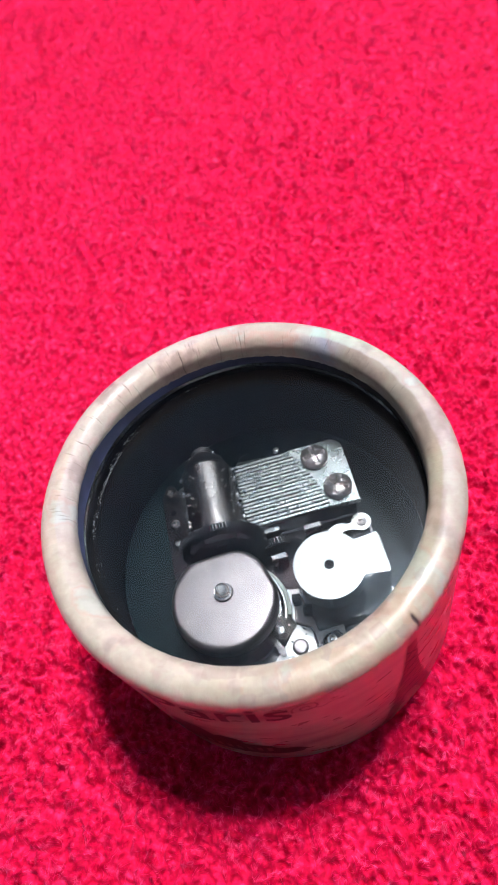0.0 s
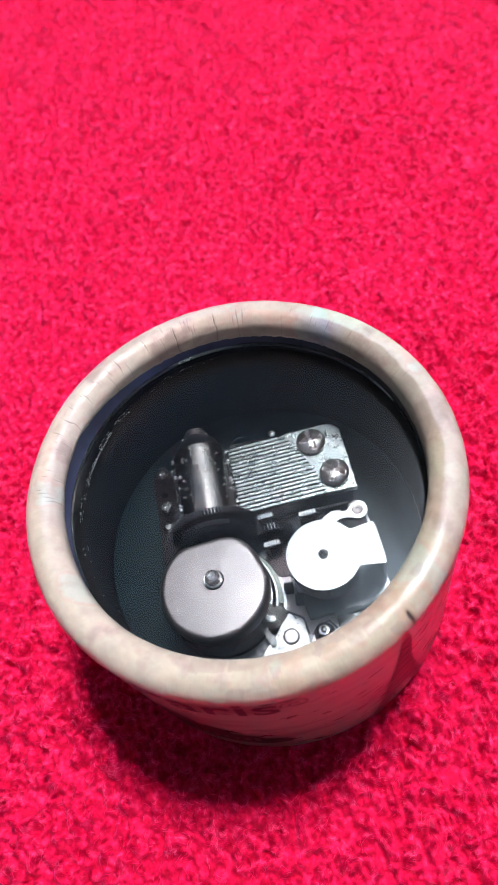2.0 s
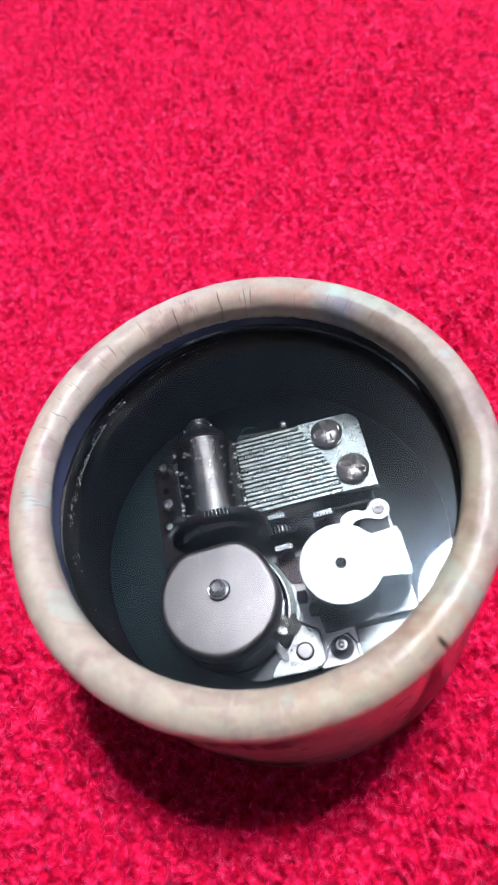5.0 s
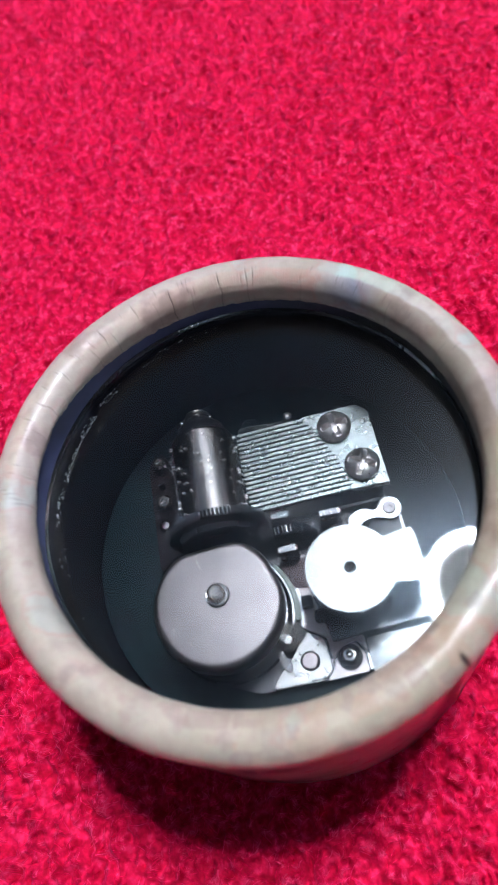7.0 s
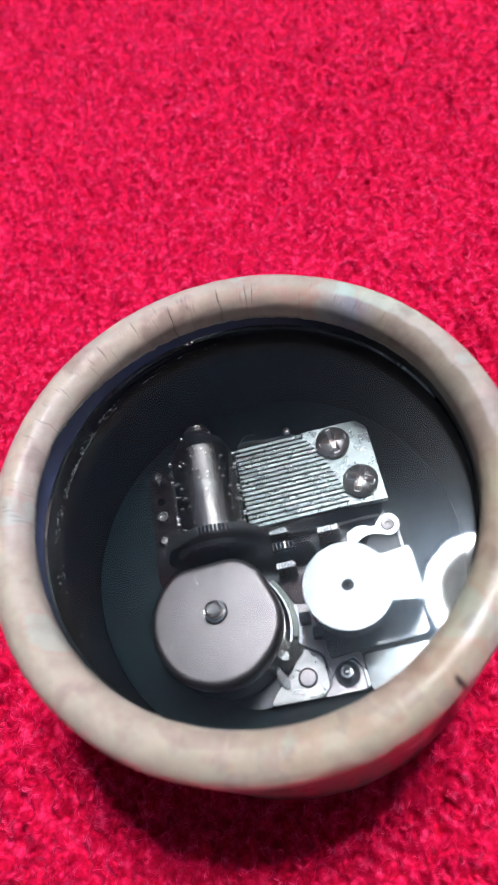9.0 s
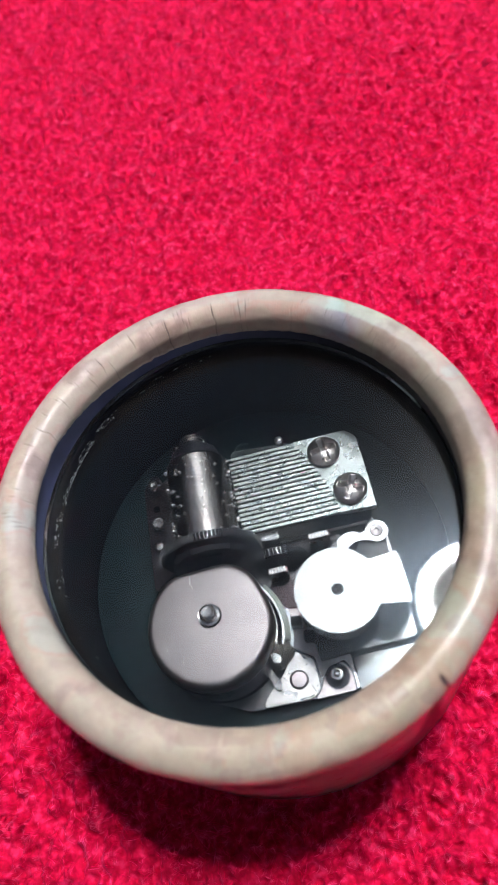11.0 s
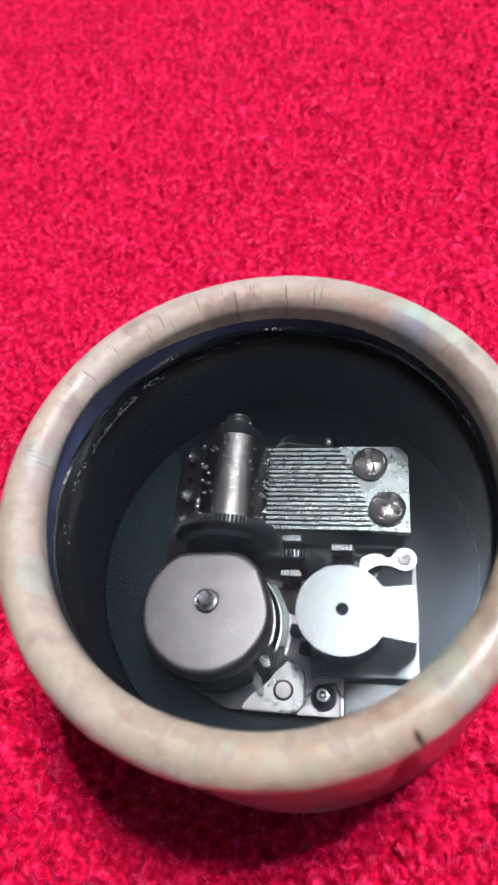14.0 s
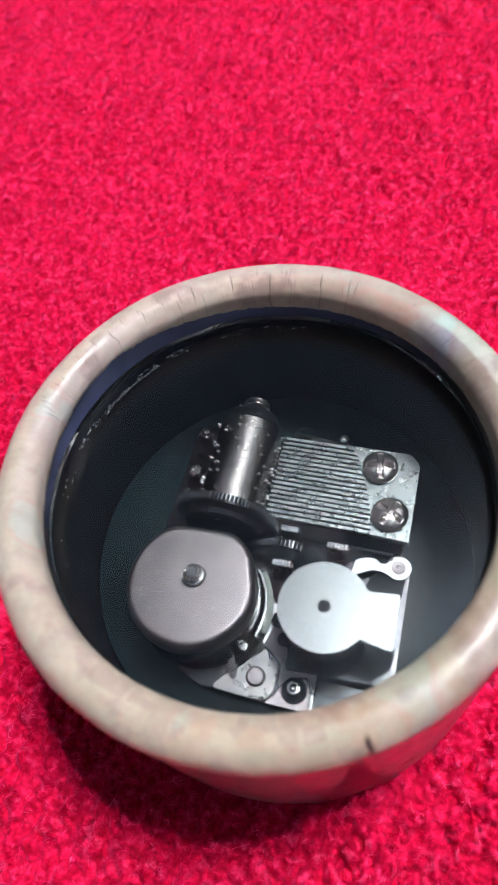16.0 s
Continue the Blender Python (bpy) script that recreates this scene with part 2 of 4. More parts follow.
def collar_look(m):
    """Blue-grey paper on one stretch of the wall, deepened by a painted blue light cast; black elsewhere."""
    b = m.node_tree.nodes["Principled BSDF"]
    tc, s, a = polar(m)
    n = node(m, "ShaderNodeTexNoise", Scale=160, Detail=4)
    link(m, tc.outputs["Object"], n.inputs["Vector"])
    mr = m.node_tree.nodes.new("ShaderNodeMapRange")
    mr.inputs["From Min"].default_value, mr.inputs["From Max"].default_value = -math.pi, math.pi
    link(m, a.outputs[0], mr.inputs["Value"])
    # the blue cast runs from the far side round to the side away from the lamp
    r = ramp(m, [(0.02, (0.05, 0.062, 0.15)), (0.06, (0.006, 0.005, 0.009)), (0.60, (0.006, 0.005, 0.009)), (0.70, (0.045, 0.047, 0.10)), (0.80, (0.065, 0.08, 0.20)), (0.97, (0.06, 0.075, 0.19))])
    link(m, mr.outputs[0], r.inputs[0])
    r2 = ramp(m, [(0.3, (0.7, 0.7, 0.7)), (0.7, (1.1, 1.1, 1.1))])
    link(m, n.outputs[0], r2.inputs[0])
    mix = m.node_tree.nodes.new("ShaderNodeMix")
    mix.data_type, mix.blend_type = "RGBA", "MULTIPLY"
    mix.inputs[0].default_value = 1.0
    link(m, r.outputs[0], mix.inputs[6])
    link(m, r2.outputs[0], mix.inputs[7])
    link(m, mix.outputs[2], b.inputs["Base Color"])


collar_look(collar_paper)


def rim_look(m):
    b = m.node_tree.nodes["Principled BSDF"]
    tc, s, a = polar(m)
    n1 = node(m, "ShaderNodeTexNoise", Scale=105, Detail=4, Roughness=0.5)
    n2 = node(m, "ShaderNodeTexNoise", Scale=420, Detail=4)
    link(m, tc.outputs["Object"], n1.inputs["Vector"])
    link(m, tc.outputs["Object"], n2.inputs["Vector"])
    def turn(op, x, y=None):
        q = m.node_tree.nodes.new("ShaderNodeMath")
        q.operation = op
        for k, v in enumerate((x, y)):
            if v is None:
                continue
            if isinstance(v, (int, float)):
                q.inputs[k].default_value = v
            else:
                link(m, v, q.inputs[k])
        return q.outputs[0]

    r1 = ramp(m, [(0.33, (0.80, 0.70, 0.66)), (0.39, (0.98, 0.86, 0.81)), (0.44, (1.0, 0.97, 0.87)), (0.465, (0.97, 0.89, 0.82)), (0.52, (0.99, 0.95, 0.86)), (0.55, (1.0, 0.97, 0.88)), (0.585, (1.0, 0.85, 0.78)), (0.63, (0.92, 1.0, 0.95))])
    link(m, n1.outputs[0], r1.inputs[0])
    # the print differs on the crown and on the inner flank, which also carries painted light; both change in blocks
    # round the roll
    mr = m.node_tree.nodes.new("ShaderNodeMapRange")
    mr.inputs["From Min"].default_value, mr.inputs["From Max"].default_value = -math.pi, math.pi
    link(m, a.outputs[0], mr.inputs["Value"])
    wob = turn("MULTIPLY", turn("SUBTRACT", n2.outputs[0], 0.5), 0.012)
    at = turn("ADD", mr.outputs[0], wob)
    crown = ramp(m, [(0.0, (0.51, 0.455, 0.415)), (0.16, (0.52, 0.47, 0.435)), (0.30, (0.50, 0.44, 0.395)), (0.46, (0.46, 0.41, 0.41)), (0.57, (0.50, 0.46, 0.46)), (0.598, (0.48, 0.52, 0.50)), (0.640, (0.48, 0.54, 0.53)), (0.645, (0.46, 0.40, 0.385)), (0.78, (0.52, 0.46, 0.455)), (0.92, (0.56, 0.48, 0.445))])
    # the far stretch of the flank is lightened in place of fill light
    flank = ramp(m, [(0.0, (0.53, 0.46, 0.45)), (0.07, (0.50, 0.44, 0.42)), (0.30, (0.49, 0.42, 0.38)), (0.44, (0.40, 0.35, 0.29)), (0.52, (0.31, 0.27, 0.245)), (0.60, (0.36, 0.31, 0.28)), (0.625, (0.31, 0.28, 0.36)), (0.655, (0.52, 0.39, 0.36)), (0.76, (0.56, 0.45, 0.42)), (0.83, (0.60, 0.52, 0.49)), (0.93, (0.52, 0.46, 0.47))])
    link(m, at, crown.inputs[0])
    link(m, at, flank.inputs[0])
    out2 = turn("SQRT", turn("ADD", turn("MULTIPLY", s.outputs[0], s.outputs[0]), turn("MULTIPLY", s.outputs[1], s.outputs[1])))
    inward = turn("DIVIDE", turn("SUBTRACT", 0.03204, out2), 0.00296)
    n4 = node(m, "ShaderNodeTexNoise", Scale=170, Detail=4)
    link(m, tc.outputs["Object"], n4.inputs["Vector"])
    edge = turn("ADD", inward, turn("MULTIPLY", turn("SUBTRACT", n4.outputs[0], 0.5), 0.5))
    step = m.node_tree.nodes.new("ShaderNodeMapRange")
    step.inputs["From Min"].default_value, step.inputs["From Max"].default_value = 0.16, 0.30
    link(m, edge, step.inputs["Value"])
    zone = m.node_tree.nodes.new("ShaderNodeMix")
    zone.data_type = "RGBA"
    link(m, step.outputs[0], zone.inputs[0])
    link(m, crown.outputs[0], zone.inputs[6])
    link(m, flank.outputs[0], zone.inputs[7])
    mix = m.node_tree.nodes.new("ShaderNodeMix")
    mix.data_type, mix.blend_type = "RGBA", "MULTIPLY"
    mix.inputs[0].default_value = 1.0
    link(m, r1.outputs[0], mix.inputs[6])
    link(m, zone.outputs[2], mix.inputs[7])
    r3 = ramp(m, [(0.35, (0.82, 0.80, 0.78)), (0.6, (1, 1, 1))])
    link(m, n2.outputs[0], r3.inputs[0])
    mix2 = m.node_tree.nodes.new("ShaderNodeMix")
    mix2.data_type, mix2.blend_type = "RGBA", "MULTIPLY"
    mix2.inputs[0].default_value = 0.7
    link(m, mix.outputs[2], mix2.inputs[6])
    link(m, r3.outputs[0], mix2.inputs[7])
    # blocks of print, like small panes, laid along the roll
    cells = node(m, "ShaderNodeTexVoronoi", Scale=1.0, Randomness=0.75)
    cells.distance = "CHEBYCHEV"
    grid = m.node_tree.nodes.new("ShaderNodeCombineXYZ")
    link(m, turn("MULTIPLY", a.outputs[0], 13.0), grid.inputs[0])
    link(m, turn("ADD", turn("MULTIPLY", inward, 1.3), turn("MULTIPLY", n4.outputs[0], 0.5)), grid.inputs[1])
    link(m, grid.outputs[0], cells.inputs["Vector"])
    tint = ramp(m, [(0.15, (0.74, 0.66, 0.66)), (0.32, (1.0, 0.97, 0.86)), (0.48, (0.82, 0.90, 0.84)), (0.62, (1.0, 0.80, 0.68)), (0.74, (1.0, 0.98, 0.92)), (0.88, (0.88, 0.86, 0.87))])
    link(m, cells.outputs["Color"], tint.inputs[0])
    print_mix = m.node_tree.nodes.new("ShaderNodeMix")
    print_mix.data_type, print_mix.blend_type = "RGBA", "MULTIPLY"
    # the panes show on the side towards the viewer, the rest is plainer
    strong = ramp(m, [(0.12, (0.18,) * 3), (0.19, (0.55,) * 3), (0.34, (0.55,) * 3), (0.42, (0.18,) * 3)])
    link(m, at, strong.inputs[0])
    link(m, strong.outputs[0], print_mix.inputs[0])
    link(m, mix2.outputs[2], print_mix.inputs[6])
    link(m, tint.outputs[0], print_mix.inputs[7])
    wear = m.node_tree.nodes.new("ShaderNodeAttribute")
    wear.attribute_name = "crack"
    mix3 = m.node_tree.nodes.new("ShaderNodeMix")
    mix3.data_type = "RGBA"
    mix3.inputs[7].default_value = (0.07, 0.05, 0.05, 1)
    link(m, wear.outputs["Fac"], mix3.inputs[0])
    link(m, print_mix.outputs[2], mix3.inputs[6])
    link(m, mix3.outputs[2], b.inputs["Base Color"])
    # fine creases across the roll
    along = m.node_tree.nodes.new("ShaderNodeMath")
    along.operation = "MULTIPLY"
    along.inputs[1].default_value = 95.0
    link(m, a.outputs[0], along.inputs[0])
    lift = m.node_tree.nodes.new("ShaderNodeMath")
    lift.operation = "MULTIPLY"
    lift.inputs[1].default_value = 900.0
    link(m, s.outputs[2], lift.inputs[0])
    where = m.node_tree.nodes.new("ShaderNodeCombineXYZ")
    link(m, along.outputs[0], where.inputs[0])
    link(m, lift.outputs[0], where.inputs[1])
    crease = node(m, "ShaderNodeTexNoise", Scale=1.0, Detail=3)
    link(m, where.outputs[0], crease.inputs["Vector"])
    bp0 = node(m, "ShaderNodeBump", Strength=0.22, Distance=0.00014)
    link(m, crease.outputs[0], bp0.inputs["Height"])
    bp = node(m, "ShaderNodeBump", Strength=0.6, Distance=0.00012)
    link(m, n2.outputs[0], bp.inputs["Height"])
    link(m, bp0.outputs[0], bp.inputs["Normal"])
    link(m, bp.outputs[0], b.inputs["Normal"])
    link(m, bp.outputs[0], b.inputs["Coat Normal"])
    q = m.node_tree.nodes.new("ShaderNodeMapRange")
    q.inputs["To Min"].default_value, q.inputs["To Max"].default_value = 0.32, 0.5
    link(m, n2.outputs[0], q.inputs["Value"])
    link(m, q.outputs[0], b.inputs["Roughness"])


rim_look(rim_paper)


# ---- mesh helpers; sizes in centimetres ----
def finish(bm, material, smooth=True, sharp=24):
    for f in bm.faces:
        f.smooth = smooth
    for e in bm.edges:
        if len(e.link_faces) == 2 and e.calc_face_angle(0) > radians(sharp):
            e.smooth = False
    me = bpy.data.meshes.new("mesh")
    bmesh.ops.scale(bm, vec=(CM, CM, CM), verts=bm.verts)
    bm.to_mesh(me)
    bm.free()
    if material:
        me.materials.append(material)
    return me


def part(name, bm, material, parent, label="", smooth=True, at=None):
    ob = new(name, finish(bm, material, smooth))
    ob.parent = parent
    if at is not None:
        ob.matrix_local = at
    return tagged(ob, label)


def share(name, me, parent, at):
    ob = new(name, me)
    ob.parent = parent
    ob.matrix_local = at
    return ob


def lathe(profile, seg=96, bm=None, centre=(0, 0), closed=False):
    """A body turned round z from (radius, height) pairs; radius 0 closes it with a fan."""
    bm = bm or bmesh.new()
    rings = []
    for r, z in profile:
        if r <= 1e-6:
            rings.append([bm.verts.new((centre[0], centre[1], z))])
        else:
            rings.append([bm.verts.new((centre[0] + r * math.cos(2 * math.pi * k / seg), centre[1] + r * math.sin(2 * math.pi * k / seg), z)) for k in range(seg)])
    pairs = list(zip(rings, rings[1:])) + ([(rings[-1], rings[0])] if closed else [])
    for a, b in pairs:
        for k in range(seg):
            n = (k + 1) % seg
            if len(a) == 1 and len(b) == 1:
                continue
            if len(a) == 1:
                bm.faces.new((a[0], b[n], b[k]))
            elif len(b) == 1:
                bm.faces.new((a[k], a[n], b[0]))
            else:
                bm.faces.new((a[k], a[n], b[n], b[k]))
    bmesh.ops.recalc_face_normals(bm, faces=bm.faces)
    return bm


def bevelled(bm, width, segments=2, angle=40):
    edges = [e for e in bm.edges if len(e.link_faces) == 2 and e.calc_face_angle(0) > radians(angle)]
    if edges and width > 0:
        bmesh.ops.bevel(bm, geom=edges, offset=width, segments=segments, affect="EDGES", clamp_overlap=True)
    return bm


def plate(outline, z0, z1, holes=(), bevel=0.012, bm=None):
    """A sheet of the given outline with round holes (x, y, r), from z0 up to z1."""
    bm = bm or bmesh.new()
    loops = [list(outline)] + [[(x + r * math.cos(2 * math.pi * k / 20), y + r * math.sin(2 * math.pi * k / 20)) for k in range(20)] for x, y, r in holes]
    edges = []
    for loop in loops:
        vs = [bm.verts.new((x, y, z0)) for x, y in loop]
        edges += [bm.edges.new((vs[k], vs[(k + 1) % len(vs)])) for k in range(len(vs))]
    if holes:
        made = bmesh.ops.triangle_fill(bm, use_beauty=True, use_dissolve=False, edges=edges)
        faces = [f for f in made["geom"] if isinstance(f, bmesh.types.BMFace)]
    else:
        faces = [bm.faces.new([e.verts[0] for e in edges])]
    out = bmesh.ops.extrude_face_region(bm, geom=faces)
    bmesh.ops.translate(bm, vec=(0, 0, z1 - z0), verts=[v for v in out["geom"] if isinstance(v, bmesh.types.BMVert)])
    bmesh.ops.recalc_face_normals(bm, faces=bm.faces)
    return bevelled(bm, bevel)


def block(x0, x1, y0, y1, z0, z1, bevel=0.012, bm=None):
    return plate([(x0, y0), (x1, y0), (x1, y1), (x0, y1)], z0, z1, bevel=bevel, bm=bm)


def arc(cx, cy, r, a0, a1, n=16):
    return [(cx + r * math.cos(radians(a0 + (a1 - a0) * k / n)), cy + r * math.sin(radians(a0 + (a1 - a0) * k / n))) for k in range(n + 1)]


def rounded(points, r, n=5):
    """A polygon with its corners rounded."""
    out = []
    for k, p in enumerate(points):
        a, b = Vector(points[k - 1]), Vector(points[(k + 1) % len(points)])
        p = Vector(p)
        u, v = (a - p), (b - p)
        d = min(r, 0.45 * u.length, 0.45 * v.length)
        s, e = p + u.normalized() * d, p + v.normalized() * d
        for j in range(n + 1):
            t = j / n
            q = s * (1 - t) ** 2 + p * 2 * t * (1 - t) + e * t ** 2
            out.append((q.x, q.y))
    return out


# ---- the room: plain walls and ceiling that close the place ----
def slab(name, x0, x1, y0, y1, z0, z1, material, label, category):
    ob = new(name, finish(block(x0, x1, y0, y1, z0, z1, bevel=0), material, smooth=False))
    return tagged(ob, label, category, kind="structure")


RX0, RX1, RY0, RY1 = -160.0, 170.0, -150.0, 190.0
CH = CEILING * 100
slab("wall_north", RX0 - 10, RX1 + 10, RY1, RY1 + 10, -12, CH, wall_paint, "plain matt grey painted wall", "wall")
slab("wall_south", RX0 - 10, RX1 + 10, RY0 - 10, RY0, -12, CH, wall_paint, "plain matt grey painted wall", "wall")
slab("wall_east", RX1, RX1 + 10, RY0, RY1, -12, CH, wall_paint, "plain matt grey painted wall", "wall")
slab("wall_west", RX0 - 10, RX0, RY0, RY1, -12, CH, wall_paint, "plain matt grey painted wall", "wall")
slab("ceiling", RX0 - 10, RX1 + 10, RY0 - 10, RY1 + 10, CH, CH + 10, ceiling_paint, "plain matt pale blue-grey painted ceiling", "ceiling")


slab("table_top", RX0, RX1, RY0, RY1, -4.0, -0.32, table_paint, "plain matt grey table surface under the blanket", "table")


def ceiling_lamp():
    lamp = tagged(new("ceiling_lamp"), "round white ceiling lamp with a brightly lit outer ring", "lamp")
    lamp.location = (LAMP_AT[0], LAMP_AT[1], CEILING)
    part("housing", lathe([(0, 0), (12.2, 0), (12.6, -0.3), (12.6, -1.9), (12.2, -2.2), (0, -2.2)], 96), white_plastic, lamp)
    part("light_ring", lathe([(12.7, -0.6), (14.6, -0.8), (15.3, -1.4), (15.3, -3.4), (14.6, -4.2), (12.8, -4.2), (12.2, -3.6), (12.1, -2.3)], 96), lit_ring, lamp, "glowing white ring diffuser")
    part("centre_diffuser", lathe([(12.0, -2.4), (11.6, -3.2), (9.0, -3.8), (5.0, -4.2), (0, -4.3)], 96), lit_dome, lamp, "dim milky centre diffuser")
    return lamp


ceiling_lamp()


# ---- the red blanket ----
def grid_mesh(name, xs, ys, zs, material):
    nx, ny = len(xs), len(ys)
    X, Y = np.meshgrid(xs, ys)
    co = np.stack([X.ravel(), Y.ravel(), zs.ravel()], 1) * CM
    i = np.arange(nx * ny).reshape(ny, nx)
    quads = np.stack([i[:-1, :-1], i[:-1, 1:], i[1:, 1:], i[1:, :-1]], -1).reshape(-1, 4)
    return raw_mesh(name, co, quads, material)


def raw_mesh(name, co, faces, material):
    me = bpy.data.meshes.new(name)
    me.vertices.add(len(co))
    me.vertices.foreach_set("co", co.astype(np.float32).ravel())
    k = faces.shape[1]
    me.loops.add(faces.size)
    me.loops.foreach_set("vertex_index", faces.astype(np.int32).ravel())
    me.polygons.add(len(faces))
    me.polygons.foreach_set("loop_start", np.arange(0, faces.size, k, dtype=np.int32))
    me.update(calc_edges=True)
    me.polygons.foreach_set("use_smooth", np.ones(len(faces), dtype=bool))
    me.materials.append(material)
    return me


def value_noise(x, y, seed):
    """Smooth noise in 0..1 on arrays."""
    rng = np.random.RandomState(seed)
    table = rng.rand(256, 256)
    xi, yi = np.floor(x).astype(int), np.floor(y).astype(int)
    fx, fy = x - xi, y - yi
    fx, fy = fx * fx * (3 - 2 * fx), fy * fy * (3 - 2 * fy)
    a, b = table[yi % 256, xi % 256], table[yi % 256, (xi + 1) % 256]
    c, d = table[(yi + 1) % 256, xi % 256], table[(yi + 1) % 256, (xi + 1) % 256]
    return (a * (1 - fx) + b * fx) * (1 - fy) + (c * (1 - fx) + d * fx) * fy


def ridges(x, y, seed):
    """Winding, worm-like crests in 0..1."""
    wx = x + 0.9 * (value_noise(x * 0.7, y * 0.7, seed + 50) - 0.5)
    wy = y + 0.9 * (value_noise(x * 0.7 + 9, y * 0.7, seed + 51) - 0.5)
    return 1 - np.abs(2 * value_noise(wx, wy, seed) - 1)


def tuft(x, y):
    """How far a place stands out of the pile: 0 in the gaps, 1 on the tufts; the tufts grow coarser towards the far edge."""
    far = np.clip((y - 3.0) / 8.0, 0, 1)
    near = 0.5 * ridges(x * 6.4, y * 5.2, 3) + 0.5 * ridges(x * 10.0, y * 8.5, 6)
    crest = (1 - far) * near + far * ridges(x * 5.6, y * 4.4, 4)
    lumps = (1 - far) * value_noise(x * 6.0, y * 4.8, 8) + far * value_noise(x * 5.0, y * 3.8, 11)
    return np.clip((0.5 * crest + 0.5 * lumps - 0.32) / 0.46, 0, 1)


def surface(x, y):
    """Height of the matted pile on a softly uneven cloth; centimetres."""
    far = np.clip((y - 1.0) / 10.0, 0, 1)
    h = 0.14 * (value_noise(x * 0.45, y * 0.45, 1) - 0.5) + 0.10 * (value_noise(x * 1.5, y * 1.5, 2) - 0.5)
    h = h + (0.25 - 0.07 * far) * (tuft(x, y) - 0.6) + 0.04 * (1 - far) * (value_noise(x * 19.0, y * 17.0, 5) - 0.5)
    under = np.clip((np.hypot(x, y) - 3.2) / 0.9, 0, 1)
    return h * (0.25 + 0.75 * under) - 0.10 * (1 - under)


def blanket():
    xs = np.concatenate([[-34.0, -28, -22, -19], np.arange(-16.0, -8.0, 0.09), np.arange(-8.0, 8.5, 0.034), np.arange(8.5, 18.1, 0.09), [21.0, 26, 32, 38]])
    ys = np.concatenate([[-24.0, -18, -14, -11], np.arange(-9.0, -7.0, 0.10), np.arange(-7.0, 5.0, 0.034), np.arange(5.0, 15.0, 0.06), np.arange(15.0, 34.1, 0.11), [36.0, 40, 46, 52]])
    X, Y = np.meshgrid(xs, ys)
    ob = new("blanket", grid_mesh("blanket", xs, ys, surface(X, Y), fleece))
    tagged(ob, "bright red fluffy fleece blanket with uneven tufted pile", "blanket", kind="structure")
    rng = np.random.RandomState(4)

    def strands(x0, x1, y0, y1, density, length, width, lift, messy):
        """Short fibres that lie along the tufts, combed together in clumps."""
        n = int((x1 - x0) * (y1 - y0) * density)
        bx, by = rng.uniform(x0, x1, n), rng.uniform(y0, y1, n)
        keep = (np.hypot(bx, by) > 3.5) & (tuft(bx, by) + rng.uniform(-0.3, 0.3, n) > 0.52 - 0.06 * np.clip((by - 2.0) / 6.0, 0, 1))
        bx, by = bx[keep], by[keep]
        n = bx.size
        a = 2 * np.pi * 1.7 * value_noise(bx * 2.4, by * 2.4, 9) + rng.normal(0, messy, n)
        ln = length * rng.uniform(0.6, 1.3, n)
        bend = rng.normal(0, 0.9, n)
        rise = lift * rng.uniform(0.3, 1.3, n)
        half = width * rng.uniform(0.6, 1.3, n)
        rows, normals = [], []
        px, py = bx, by
        for k, (w, up) in enumerate(((1.0, -0.1), (1.0, 0.6), (0.8, 1.0), (0.0, 0.75))):
            ang = a + bend * (k / 3)
            if k:
                px, py = px + np.cos(ang) * ln / 3, py + np.sin(ang) * ln / 3
            z = surface(px, py)
            e = 0.03
            gx, gy = (surface(px + e, py) - z) / e, (surface(px, py + e) - z) / e
            # normals lean to the viewer in front of the box, imitating shade there, and away behind it to lighten the
            # pile
            nap = np.clip((py - 2.0) / 4.0, -1, 0) * 0.6 + np.clip((py - 1.5) / 9.0, 0, 1) * 0.40
            nrm = np.stack([-gx * 0.8 + nap * 0.6, -gy * 0.8 + nap, np.ones(n)], 1)
            nrm /= np.linalg.norm(nrm, axis=1)[:, None]
            mid = np.stack([px, py, z + rise * up], 1)
            side = np.stack([-np.sin(ang), np.cos(ang), np.zeros(n)], 1) * (half * w)[:, None]
            if k < 3:
                rows += [mid - side, mid + side]
                normals += [nrm, nrm]
            else:
                rows.append(mid)
                normals.append(nrm)
        co = np.stack(rows, 1).reshape(-1, 3) * CM
        i = np.arange(n)[:, None] * 7
        tri = np.concatenate([i + [0, 3, 1], i + [0, 2, 3], i + [2, 5, 3], i + [2, 4, 5], i + [4, 6, 5]], 1).reshape(-1, 3)
        return co, tri, np.stack(normals, 1).reshape(-1, 3)

    def pile(name, sets, material, label):
        off, cos, tris, normals = 0, [], [], []
        for co, tri, nrm in sets:
            cos.append(co)
            tris.append(tri + off)
            normals.append(nrm)
            off += len(co)
        nap = new(name, raw_mesh(name, np.concatenate(cos), np.concatenate(tris), material))
        nap.parent = ob
        layer = nap.data.attributes.new("custom_normal", "FLOAT_VECTOR", "POINT")
        layer.data.foreach_set("vector", np.concatenate(normals).astype(np.float32).ravel())
        tagged(nap, label, kind="stuff")

    pile("pile", [strands(-8.5, 9.0, -8.0, 4.5, 380, 0.16, 0.0080, 0.03, 0.35), strands(-13.5, 16.0, 4.5, 12.0, 170, 0.15, 0.018, 0.02, 0.4),
                  strands(-14.5, 17.0, 12.0, 30.0, 70, 0.20, 0.03, 0.025, 0.5), strands(-13.5, -8.5, -8.0, 4.5, 120, 0.18, 0.014, 0.03, 0.4),
                  strands(9.0, 15.0, -8.0, 4.5, 120, 0.18, 0.014, 0.03, 0.4)], fibre, "short curled red fleece fibres")
